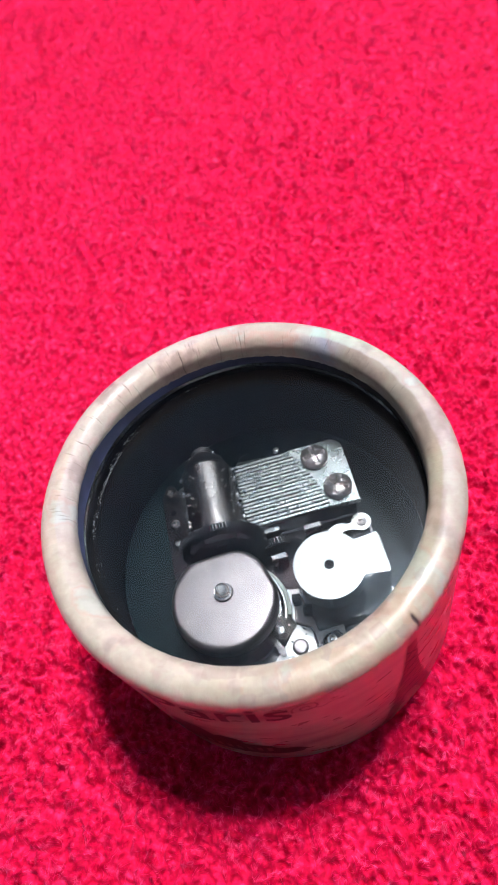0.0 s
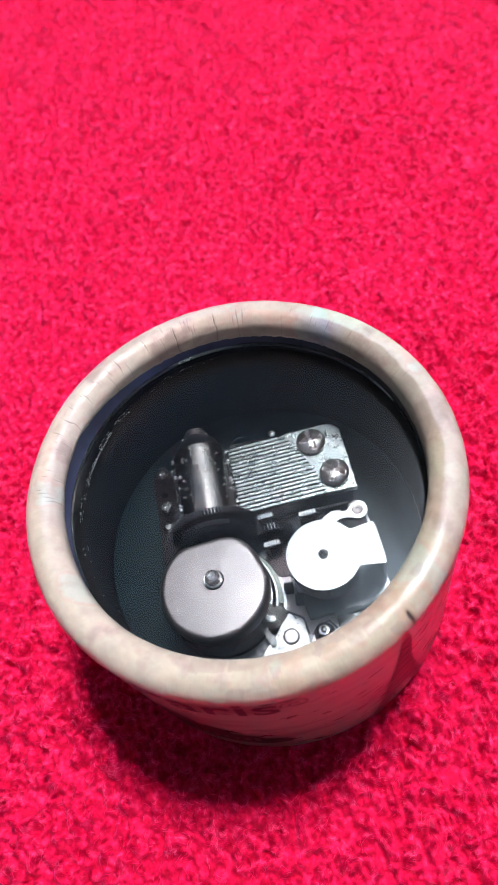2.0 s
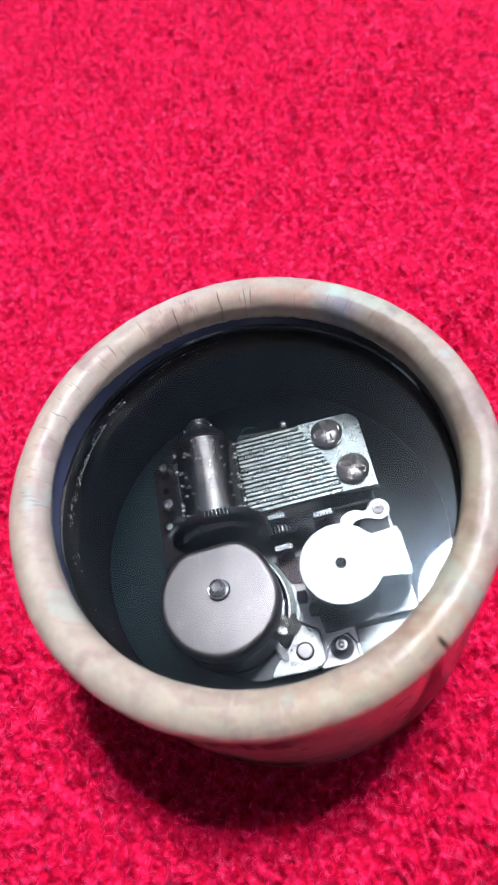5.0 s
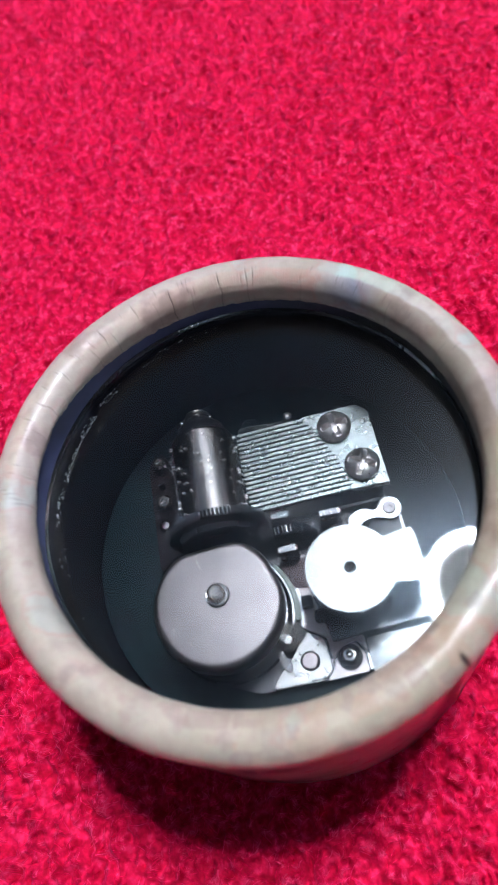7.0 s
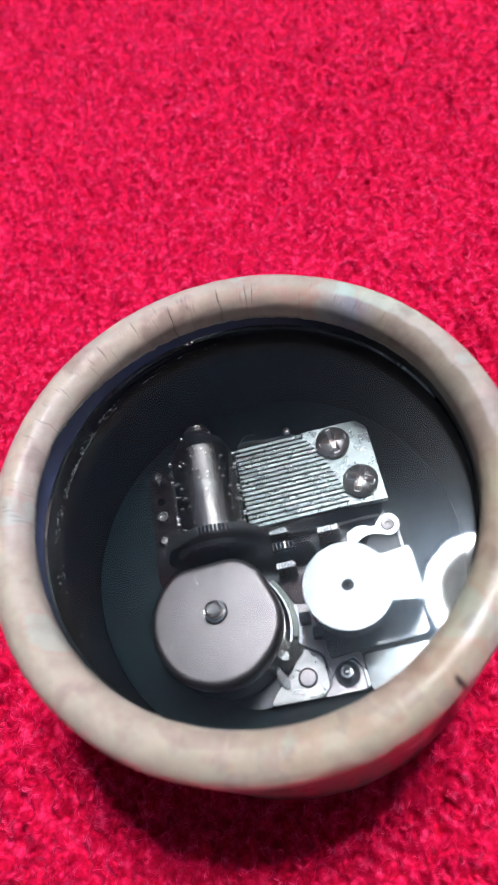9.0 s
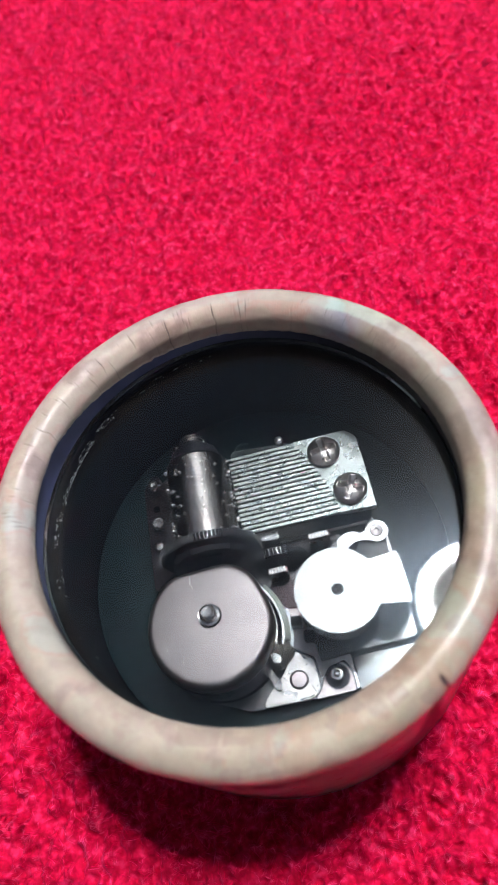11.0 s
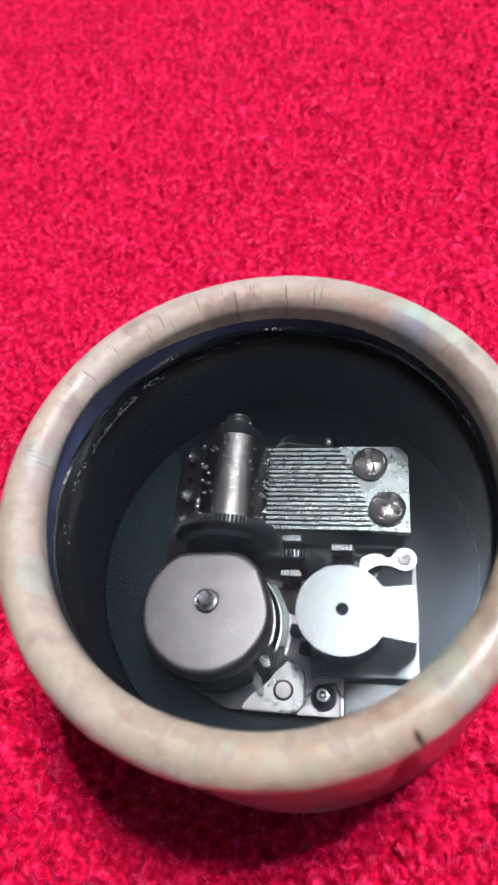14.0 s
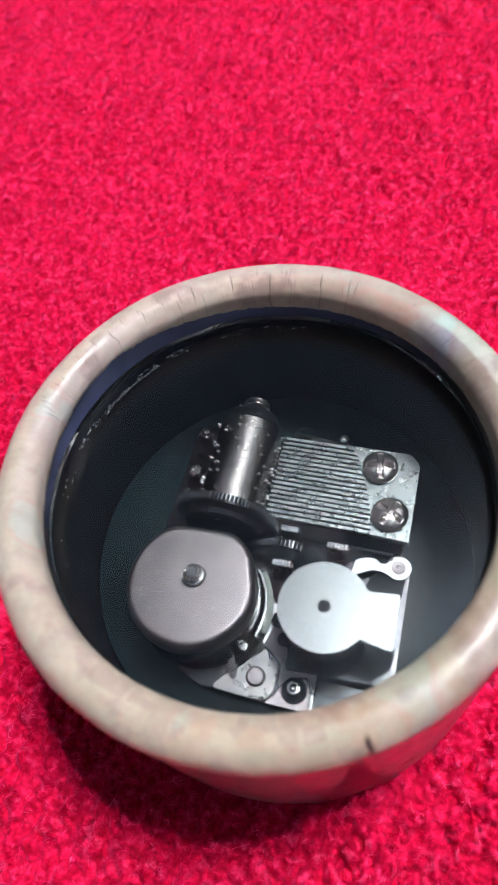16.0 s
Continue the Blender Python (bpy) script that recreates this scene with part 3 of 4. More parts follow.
    pile("loose_fibres", [strands(-8.5, 9.0, -8.0, 4.0, 36, 0.22, 0.0042, 0.08, 0.9)], stray_fibre, "pale pink loose fibre ends")


blanket()

# ---- the round box ----
RO, RM, ZC = 3.5, 0.296, 4.09
RC = RO - RM
box = tagged(new("music_box"), "round cardboard music box with printed side, cracked rim and clear lid", "music box")


def rim_roll():
    """The rolled paper edge, with radial cracks where the paper broke over the bend."""
    rng = random.Random(11)
    # angle, depth, where across the roll (-1 outer, 1 inner), length
    cracks = [(97.5, 1.0, 0.75, 0.5), (83.2, 0.9, 0.6, 0.55), (75.5, 0.6, 0.6, 0.5), (73.8, 0.6, 0.55, 0.45), (50.0, 0.5, 0.5, 0.3), (-61.0, 1.6, -0.76, 0.34), (44.5, 0.5, 0.6, 0.35), (36.0, 0.4, 0.5, 0.3),
              (144.0, 0.8, 0.55, 0.5), (119.0, 0.8, 0.5, 0.45), (108.0, 0.6, 0.4, 0.5), (134.0, 0.6, 0.5, 0.4)]
    for k in range(30):
        cracks.append((rng.uniform(84, 172), rng.uniform(0.15, 0.55), rng.uniform(0.0, 0.9), rng.uniform(0.15, 0.40)))
    for k in range(14):
        cracks.append((rng.uniform(10, 78), rng.uniform(0.12, 0.4), rng.uniform(0.2, 0.95), rng.uniform(0.12, 0.3)))
    seg, sec = 2160, 30
    bm = bmesh.new()
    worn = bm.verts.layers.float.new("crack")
    rows = []
    for k in range(seg):
        az = 360.0 * k / seg
        c, s = math.cos(radians(az)), math.sin(radians(az))
        close = [q for q in cracks if abs((az - q[0] + 180) % 360 - 180) < 3.0]
        gap = math.exp(-((az - 150) / 26.0) ** 2)
        short = 272.0 - 26.0 * gap - 5.0 * gap * noise.noise(Vector((az * 0.12, 2.0, 0))) - 3.0 * noise.noise(Vector((az * 0.4, 7.0, 0))) - 2.5 * noise.noise(Vector((az * 0.8, 4.0, 0)))
        ring = []
        for j in range(sec + 1):
            a = radians(-62 + short * j / sec)
            inner = -math.cos(a)
            w = RM + 0.012 * noise.noise(Vector((c * 3, s * 3, j * 0.12))) + 0.005 * noise.noise(Vector((c * 14, s * 14, j * 0.5)))
            cut = 0.0
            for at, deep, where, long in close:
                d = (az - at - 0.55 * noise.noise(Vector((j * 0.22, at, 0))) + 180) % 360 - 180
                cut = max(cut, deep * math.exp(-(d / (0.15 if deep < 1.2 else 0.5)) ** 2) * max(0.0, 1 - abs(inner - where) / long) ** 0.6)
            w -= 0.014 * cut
            # the inner flank falls away at no more than eighty degrees, then the paper turns down
            over = min(1.0, max(0.0, (a - math.pi / 2) / (math.pi / 2)))
            e = min(a, math.pi / 2) + over * radians(80)
            r, z = RC + w * math.cos(e) * (1 + 0.015 * over), ZC + w * math.sin(e) - 0.42 * max(0.0, a - math.pi)
            v = bm.verts.new((r * c, r * s, z))
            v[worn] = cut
            ring.append(v)
        # the paper's cut edge, turned under
        v = bm.verts.new(((r + 0.02) * c, (r + 0.02) * s, z - 0.004))
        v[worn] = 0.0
        ring.append(v)
        rows.append(ring)
    for k in range(seg):
        p, q = rows[k], rows[(k + 1) % seg]
        for j in range(sec + 1):
            bm.faces.new((p[j], q[j], q[j + 1], p[j + 1]))
    return bm


def collar_strip():
    """Layers of dark paper under the roll, each ending in a wavy edge."""
    bm = bmesh.new()
    rows = []
    for j, (r, z, wave) in enumerate([(2.96, 4.20, 0), (2.938, 4.16, 0), (2.936, 3.90, 1.6), (2.934, 3.80, 0.6), (2.932, 3.705, 0)]):
        ring = []
        for k in range(240):
            a = 2 * math.pi * k / 240
            dz = 0.022 * wave * noise.noise(Vector((3.2 * math.cos(a), 3.2 * math.sin(a), j // 2)))
            ring.append(bm.verts.new((r * math.cos(a), r * math.sin(a), z + dz)))
        rows.append(ring)
    for p, q in zip(rows, rows[1:]):
        for k in range(240):
            bm.faces.new((p[k], p[k - 1], q[k - 1], q[k]))
    bmesh.ops.recalc_face_normals(bm, faces=bm.faces)
    return bm


part("wall", lathe([(3.1, 0.0), (3.44, 0.0), (3.49, 0.04), (3.495, 0.2), (3.497, 2.0), (3.496, 4.02), (3.42, 4.1)], 160), print_paper, box, "printed parchment-coloured glossy paper side")
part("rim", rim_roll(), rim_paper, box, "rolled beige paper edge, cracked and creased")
part("collar", collar_strip(), collar_paper, box, "dark paper strip under the rim, blue light painted on one stretch")
part("liner", lathe([(3.12, 3.69), (2.93, 3.69), (2.93, 3.50), (3.0, 3.42), (3.03, 3.3), (3.03, 0.1), (0, 0.1), (0, 0.02), (3.12, 0.02)], 128), liner_paper, box, "black paper lining")
part("mount", lathe([(0, 1.315), (2.95, 1.315), (2.985, 1.30), (2.995, 1.265), (2.995, 1.08), (0, 1.08)], 128), leatherette, box, "black leather-grained board under the movement")


def chips():
    """Tiny bright chips, added to imitate reflected glints along the pane's lower edge, thickest on one stretch."""
    rng = random.Random(5)
    bm = bmesh.new()
    for k in range(460):
        az = rng.gauss(147, 17) if k % 4 else rng.uniform(80, 215)
        line = rng.choice((2.735, 2.735, 2.80, 2.765))
        if noise.noise(Vector((az * 0.16, line * 9, 0))) < -0.08:
            continue
        a = radians(az)
        r, z, w = line + rng.gauss(0, 0.008), 3.54 + rng.uniform(-0.006, 0.006), rng.uniform(0.003, 0.008)
        long = w * rng.uniform(1.0, 4.0)
        x, y = r * math.cos(a), r * math.sin(a)
        top = bm.verts.new((x, y, z + w * 0.6))
        ring = []
        for b in (rng.uniform(0, 1), 2.2, 3.6, 5.0):
            u, v = w * math.cos(b), long * math.sin(b)
            ring.append(bm.verts.new((x + u * math.cos(a) - v * math.sin(a), y + u * math.sin(a) + v * math.cos(a), z - w * 0.2)))
        for n in range(4):
            bm.faces.new((ring[n], ring[(n + 1) % 4], top))
        bm.faces.new(ring[::-1])
    return bm


lid = part("lid", lathe([(0, 3.70), (2.926, 3.70), (2.926, 3.56), (0, 3.56)], 128), glass, box, "clear acrylic pane, dusty", smooth=False)
lid.visible_shadow = False
tagged(part("glint_chips", chips(), glint_metal, box, "tiny bright chips added as glints along the pane edge"), kind="stuff")


def wrap(az, s, z, proud=0.008):
    """A point of the print: s along the surface from the angle az, at height z."""
    a = radians(az) + s / 3.497
    r = 3.497 + proud
    return (r * math.cos(a), r * math.sin(a), z)


def decal(loops, az, proud=0.008):
    """Flat ink shapes, cut into thin upright strips so that they lie on the round wall."""
    bm = bmesh.new()
    for loop in loops:
        flat = bmesh.new()
        vs = [flat.verts.new((s, z, 0)) for s, z in loop]
        flat.faces.new(vs)
        lo, hi = min(s for s, z in loop), max(s for s, z in loop)
        n = int((hi - lo) / 0.12)
        for k in range(1, n + 1):
            geom = flat.verts[:] + flat.edges[:] + flat.faces[:]
            bmesh.ops.bisect_plane(flat, geom=geom, plane_co=(lo + k * 0.12, 0, 0), plane_no=(1, 0, 0))
        made = {v: bm.verts.new(wrap(az, v.co.x, v.co.y, proud)) for v in flat.verts}
        for f in flat.faces:
            try:
                bm.faces.new([made[v] for v in f.verts])
            except ValueError:
                pass
        flat.free()
    bmesh.ops.recalc_face_normals(bm, faces=bm.faces)
    return bm


def lettering():
    cu = bpy.data.curves.new("lettering", "FONT")
    cu.body, cu.size, cu.resolution_u, cu.offset = "Paris", 0.98, 4, 0.012
    ob = bpy.data.objects.new("lettering", cu)
    scene.collection.objects.link(ob)
    bpy.context.view_layer.update()
    me = ob.to_mesh()
    bm = bmesh.new()
    bm.from_mesh(me)
    ob.to_mesh_clear()
    bpy.data.objects.remove(ob)
    for v in bm.verts:
        v.co = wrap(-133.5, v.co.x * 1.20, 3.34 + v.co.y * 1.2)
    return bm


part("lettering", lettering(), ink, box, "dark printed word on the side")


def swirl():
    loops = []

    def ribbon(points, w0, w1):
        n = len(points)
        for k in range(n - 1):
            (x0, y0), (x1, y1) = points[k], points[k + 1]
            d = math.hypot(x1 - x0, y1 - y0) or 1
            u, v = -(y1 - y0) / d, (x1 - x0) / d
            wa, wb = w0 + (w1 - w0) * k / (n - 1), w0 + (w1 - w0) * (k + 1) / (n - 1)
            loops.append([(x0 - u * wa, y0 - v * wa), (x1 - u * wb, y1 - v * wb), (x1 + u * wb, y1 + v * wb), (x0 + u * wa, y0 + v * wa)])

    ribbon([(0.14 + (0.04 + 0.011 * k) * math.cos(0.55 * k), 3.72 + (0.04 + 0.012 * k) * math.sin(0.55 * k)) for k in range(19)], 0.018, 0.02)
    ribbon([(0.10 + 0.05 * k, 3.58 + 0.05 * math.sin(k * 0.9)) for k in range(14)], 0.025, 0.006)
    return decal(loops, -95)


part("flourish", swirl(), ink_brown, box, "printed brown scroll ornament")
skyline = [(-0.25, 0.75), (1.55, 0.62), (1.95, 0.72), (2.05, 0.95), (1.9, 1.12), (1.55, 1.16), (1.45, 1.38), (1.05, 1.45), (0.95, 1.85), (0.7, 1.95), (0.55, 1.8), (0.4, 2.25), (0.05, 2.4), (-0.15, 2.2), (-0.2, 1.7), (-0.35, 1.5)]
part("printed_view", decal([skyline], -131), ink, box, "dark printed skyline picture")
part("printed_windows", decal([[(0.1 + 0.18 * k, 0.92), (0.19 + 0.18 * k, 0.92), (0.19 + 0.18 * k, 1.2), (0.1 + 0.18 * k, 1.2)] for k in range(8)], -131, 0.013), ink_brown, box)
tower = [[(-0.10, 3.75), (0.10, 3.75), (0.16, 2.7), (0.28, 1.7), (-0.28, 1.7), (-0.16, 2.7)],
         [(-0.33, 1.68), (0.33, 1.68), (0.42, 0.95), (-0.42, 0.95)],
         [(-0.46, 0.92), (-0.12, 0.92), (-0.28, 0.35), (-0.44, 0.02), (-0.75, 0.02), (-0.58, 0.4)],
         [(0.46, 0.92), (0.12, 0.92), (0.28, 0.35), (0.44, 0.02), (0.75, 0.02), (0.58, 0.4)]]
part("printed_tower", decal(tower, -63.5), ink_brown, box, "brown printed iron lattice tower")
lattice = []
for k in range(9):
    z, w = 0.1 + 0.38 * k, 0.5 - 0.045 * k
    lattice.append([(-w, z), (-w + 0.04, z), (w, z + 0.30), (w - 0.04, z + 0.30)])
    lattice.append([(w - 0.04, z), (w, z), (-w + 0.04, z + 0.30), (-w, z + 0.30)])
part("lattice", decal(lattice, -63.5, 0.013), ink, box)

# ---- the musical movement, turned a little against the box ----
mov = tagged(new("musical_movement"), "small clockwork musical movement with steel comb and pinned drum", "movement")
mov.matrix_basis = pose(0, 0, 0.01315, 0, 0, -3.7)
Z0 = 1.36


def mpart(name, bm, material, parent=None, label="", smooth=True):
    """A part in the movement's own plan; heights count from the blanket."""
    bmesh.ops.translate(bm, vec=(0, 0, -Z0), verts=bm.verts)
    return part(name, bm, material, parent or mov, label, smooth)


# bedplate with the opening below the drum
bed = rounded([(-1.55, -0.15), (-1.55, 1.95), (-1.38, 1.95), (-1.38, 0.15), (-0.25, 0.15), (-0.25, 2.18), (0.76, 2.10), (1.0, 1.86), (1.70, 1.80), (1.86, 1.55), (1.88, 0.22), (2.03, 0.18), (2.03, -1.70), (0.97, -1.80), (0.95, -2.31), (-0.7, -2.27), (-1.5, -1.9)], 0.08)
mpart("bedplate", plate(bed, Z0, 1.50, bevel=0.01), dark_plate, label="dark polished metal bedplate")

# side plate with rivets
side = rounded([(-1.92, -0.1), (-1.56, -0.1), (-1.50, 0.6), (-1.50, 1.75), (-1.62, 2.02), (-1.74, 2.05), (-1.90, 1.80)], 0.07)
side_plate = mpart("side_plate", plate(side, Z0, 1.57, holes=[(-1.72, 1.38, 0.065)], bevel=0.01), side_steel, label="dark mauve steel side plate with rivets")


def post(x, y, z0, z1, r, material, name, parent):
    ob = mpart(name, lathe([(0, z0), (r, z0), (r, z1 - 0.05), (r * 1.25, z1 - 0.03), (r * 1.25, z1), (r * 0.9, z1 + 0.03), (r * 0.55, z1 + 0.03), (r * 0.5, z1 - 0.02), (0, z1 - 0.02)], 24, centre=(x, y)), material, parent)
    return ob


post(-1.68, 1.76, 1.57, 1.74, 0.088, dim_nickel, "rivet", side_plate)
post(-1.68, 1.03, 1.57, 1.72, 0.10, dim_nickel, "rivet", side_plate)
mpart("rivet", lathe([(0, 1.70), (0.06, 1.695), (0.105, 1.66), (0.12, 1.61), (0.12, 1.57)], 24, centre=(-1.72, 0.62)), dim_nickel, side_plate)

# comb: plate, eighteen teeth, two screws
comb = tagged(new("comb"), "grey steel comb with eighteen slit teeth")
comb.parent = mov
Y0, Y1, N = 0.262, 1.705, 18
PITCH = (Y1 - Y0) / N


def slit_end(k):
    """Where the slit between tooth k and the next ends; teeth counted from the drum wheel."""
    t = k / (N - 1)
    return 1.36 - 0.02 * t - 0.10 * t * t - 0.37 * t ** 1.4 if t > 0 else 1.36


ends = [slit_end(k) for k in range(N)]
outline = [(1.935, 0.235), (1.935, 1.50), (1.915, 1.56), (1.82, 1.66), (1.76, 1.70), (ends[-1], Y1)]
for k in range(N - 1, -1, -1):
    outline.append((ends[k], Y0 + k * PITCH))
    if k:
        outline.append((ends[k - 1], Y0 + k * PITCH))
outline.append((1.2, 0.235))
outline[-2] = (ends[0], Y0 - 0.004)
outline = [p for p in outline if p != (1.2, 0.235)]
mpart("comb_plate", plate(outline[::-1], 2.03, 2.15, holes=[(1.345, 1.36, 0.13), (1.605, 0.60, 0.13)], bevel=0.008), comb_steel, comb)
rng = random.Random(3)
for k in range(N):
    y = Y0 + k * PITCH
    e = ends[k] + 0.002
    w = PITCH - 0.022
    dz = rng.uniform(-0.004, 0.004)
    tooth = plate([(-0.25, y + 0.018), (-0.19, y + 0.004), (e, y + 0.004), (e, y + w), (-0.19, y + w), (-0.25, y + w - 0.014)], 2.075, 2.148 + dz, bevel=0.004)
    mpart("tooth", tooth, comb_steel, comb)
mpart("comb_block", plate(rounded([(0.98, 0.30), (1.88, 0.30), (1.88, 1.55), (1.7, 1.66), (0.9, 1.66)], 0.05), 1.50, 2.03, bevel=0.01), dark_plate, comb, "dark cast block under the comb")


def cross_screw(x, y, z, turn):
    """A domed cross-recess screw head."""
    bm = bmesh.new()
    R, seg, rings = 0.272, 64, 18
    grid = []
    for i in range(rings + 1):
        r = R * i / rings
        ring = []
        for k in range(seg):
            a = 2 * math.pi * k / seg
            h = 0.19 * math.sqrt(max(0.0, 1 - (r / (R * 1.12)) ** 2)) - 0.09
            px, py = r * math.cos(a), r * math.sin(a)
            across = min(abs(px), abs(py))
            along = max(abs(px), abs(py))
            if across < 0.048 and along < 0.215:
                h -= 0.14 * min(1.0, (0.22 - along) / 0.13) * min(1, (0.048 - across) / 0.010)
            ring.append(bm.verts.new((px, py, h)) if i else None)
        if i == 0:
            c = bm.verts.new((0, 0, 0.19 - 0.09 - 0.14))
            ring = [c] * seg
        grid.append(ring)
    for i in range(rings):
        for k in range(seg):
            n = (k + 1) % seg
            a, b, c, d = grid[i][k], grid[i + 1][k], grid[i + 1][n], grid[i][n]
            bm.faces.new((a, b, c) if i == 0 else (a, b, c, d))
    low = [bm.verts.new((v.co.x * 0.97, v.co.y * 0.97, -0.085)) for v in grid[-1]]
    for k in range(seg):
        n = (k + 1) % seg
        bm.faces.new((grid[-1][k], low[k], low[n], grid[-1][n]))
    bmesh.ops.transform(bm, matrix=Matrix.Translation((x, y, z + 0.085)) @ Matrix.Rotation(radians(turn), 4, "Z"), verts=bm.verts)
    ob = mpart("screw", bm, screw_nickel, mov, "shiny nickel cross-head screw")
    return ob


cross_screw(1.345, 1.36, 2.15, 8)
cross_screw(1.605, 0.60, 2.15, 62)

# pinned drum, lying along y
DX, DZ, DR = -0.815, 2.10, 0.525
drum = mpart("drum", lathe([(0, 0.12), (0.36, 0.12), (DR - 0.02, 0.13), (DR, 0.16), (DR, 1.70), (DR - 0.02, 1.74), (0.3, 1.75), (0, 1.75)], 96), drum_steel, mov, "brushed steel drum set with pins")
drum.matrix_local = Matrix.Translation((DX * CM, 0, (DZ - Z0) * CM)) @ Matrix.Rotation(radians(-90), 4, "X") @ Matrix.Translation((0, 0, Z0 * CM))
pin_mesh = finish(lathe([(0.024, -0.01), (0.024, 0.028), (0.018, 0.042), (0, 0.046)], 10), chrome)
rng = random.Random(21)
for k in range(N):
    last = -99
    for n in range(7):
        a = rng.uniform(0, 360)
        y = Y0 + (k + 0.45) * PITCH + rng.choice((-0.012, 0.012))
        m = Matrix.Translation((0, 0, Z0 * CM)).inverted() @ Matrix.Translation((DR * math.cos(radians(a)) * CM, DR * math.sin(radians(a)) * CM, y * CM))
        share("pin", pin_mesh, drum, m @ Matrix.Rotation(radians(a), 4, "Z") @ Matrix.Rotation(radians(90), 4, "Y"))


def lying(name, bm, x, y, z, material, label="", parent=None):
    """A body turned round z, laid so that its axis runs along y through (x, z), from y on."""
    bmesh.ops.transform(bm, matrix=Matrix.Translation((x, y, z)) @ Matrix.Rotation(radians(-90), 4, "X"), verts=bm.verts)
    return mpart(name, bm, material, parent, label)


lying("end_cap", lathe([(0.30, 0), (0.44, 0), (0.46, 0.02), (0.46, 0.07), (0.36, 0.08), (0.36, 0.16), (0.40, 0.17), (0.40, 0.21), (0.30, 0.22), (0.30, 0.30), (0, 0.30)], 48), DX, 1.75, DZ, black_plastic, "black stepped drum end cap")
lying("arbor", lathe([(0, 0), (0.20, 0), (0.22, 0.02), (0.22, 0.05), (0.18, 0.06), (0.22, 0.08), (0.22, 0.11), (0.18, 0.12), (0.2, 0.14), (0.15, 0.17), (0, 0.17)], 32), DX, 2.05, DZ + 0.12, drum_steel, "ridged steel arbor end")
for dx in (-0.24, 0.24):
    mpart("stud", lathe([(0, 2.43), (0.02, 2.42), (0.03, 2.40), (0.03, 2.30), (0, 2.30)], 10, centre=(DX + dx, 2.0)), chrome, mov)
mpart("bearing", block(DX - 0.30, DX + 0.30, 1.80, 1.88, Z0, 1.80), dark_plate, mov, "upright dark bearing plate behind the drum")

# drum wheel and train
wheel = lying("drum_wheel", lathe([(0.2, 0.28), (0.74, 0.28), (0.755, 0.265), (0.755, 0.13), (0.70, 0.12), (0.64, 0.08), (0.62, 0.0), (0.60, -0.015), (0.2, -0.015)], 96), DX, -0.08, DZ, black_plastic, "black drum wheel with a finely toothed edge")
tooth_mesh = finish(bevelled(block(-0.011, 0.011, 0.74, 0.815, 0.13, 0.25, bevel=0), 0.008, 2), tooth_glint)
for k in range(84):
    spin = Matrix.Rotation(2 * math.pi * k / 84, 4, "Z")
    share("tooth", tooth_mesh, wheel, Matrix.Translation((DX * CM, -0.07 * CM, (DZ - Z0) * CM)) @ Matrix.Rotation(radians(-90), 4, "X") @ spin)
lying("hub", lathe([(0, 0), (0.45, 0), (0.45, 0.06), (0, 0.06)], 32), DX, -0.12, DZ, black_plastic, parent=wheel)
pinion = lying("pinion_wheel", lathe([(0.1, 0.16), (0.47, 0.16), (0.48, 0.15), (0.48, 0.02), (0.46, 0.0), (0.1, 0.0)], 72), 0.17, -0.20, 1.66, black_plastic, "black toothed intermediate wheel")
cog_mesh = finish(bevelled(block(-0.010, 0.010, 0.46, 0.525, 0.02, 0.13, bevel=0), 0.007, 2), tooth_glint)
for k in range(52):
    spin = Matrix.Rotation(2 * math.pi * k / 52, 4, "Z")
    share("tooth", cog_mesh, pinion, Matrix.Translation((0.17 * CM, -0.20 * CM, (1.66 - Z0) * CM)) @ Matrix.Rotation(radians(-90), 4, "X") @ spin)
lying("pinion_arbor", lathe([(0, 0), (0.06, 0), (0.06, 0.75), (0, 0.75)], 16), 0.22, -0.45, 1.62, chrome)


def tab(x, y, w, material):
    """An upright sheet tab with a bright serrated top edge."""
    ob = mpart("tab", block(x - w / 2, x + w / 2, y - 0.05, y + 0.05, 1.48, 2.0, bevel=0.012), material, mov, "upright bent sheet tab with bright serrated edge")
    bm = bmesh.new()
    n = 6
    for k in range(n):
        block(x - w / 2 + 0.01 + k * (w - 0.02) / n, x - w / 2 + 0.01 + (k + 0.72) * (w - 0.02) / n, y - 0.045, y + 0.045, 2.0, 2.03, bevel=0.004, bm=bm)
    mpart("edge", bm, galvanised, ob)
    return ob


tab(0.17, 0.17, 0.30, dark_plate)
tab(0.93, 0.03, 0.34, tab_brown)
tab(0.17, -0.39, 0.30, tab_brown)
mpart("bridge", block(0.3, 1.75, 0.10, 0.15, 1.78, 1.85, bevel=0.01), black_plastic, mov, "thin dark bridge bar")

# spring barrel with its cap
BX, BY = -0.93, -1.13


def barrel_outline(scale, n=96):
    out = []
    for k in range(n):
        a = 2 * math.pi * k / n
        r = 0.95
        for at, d in ((92, 0.845), (18, 0.905), (200, 0.945)):
            c = math.cos(a - radians(at))
            if c > 0.3:
                r = min(r, d / c)
        out.append((r * scale * math.cos(a), r * scale * math.sin(a)))
    for _ in range(5):
        out = [((out[k - 1][0] + 2 * out[k][0] + out[(k + 1) % n][0]) / 4, (out[k - 1][1] + 2 * out[k][1] + out[(k + 1) % n][1]) / 4) for k in range(n)]
    return out


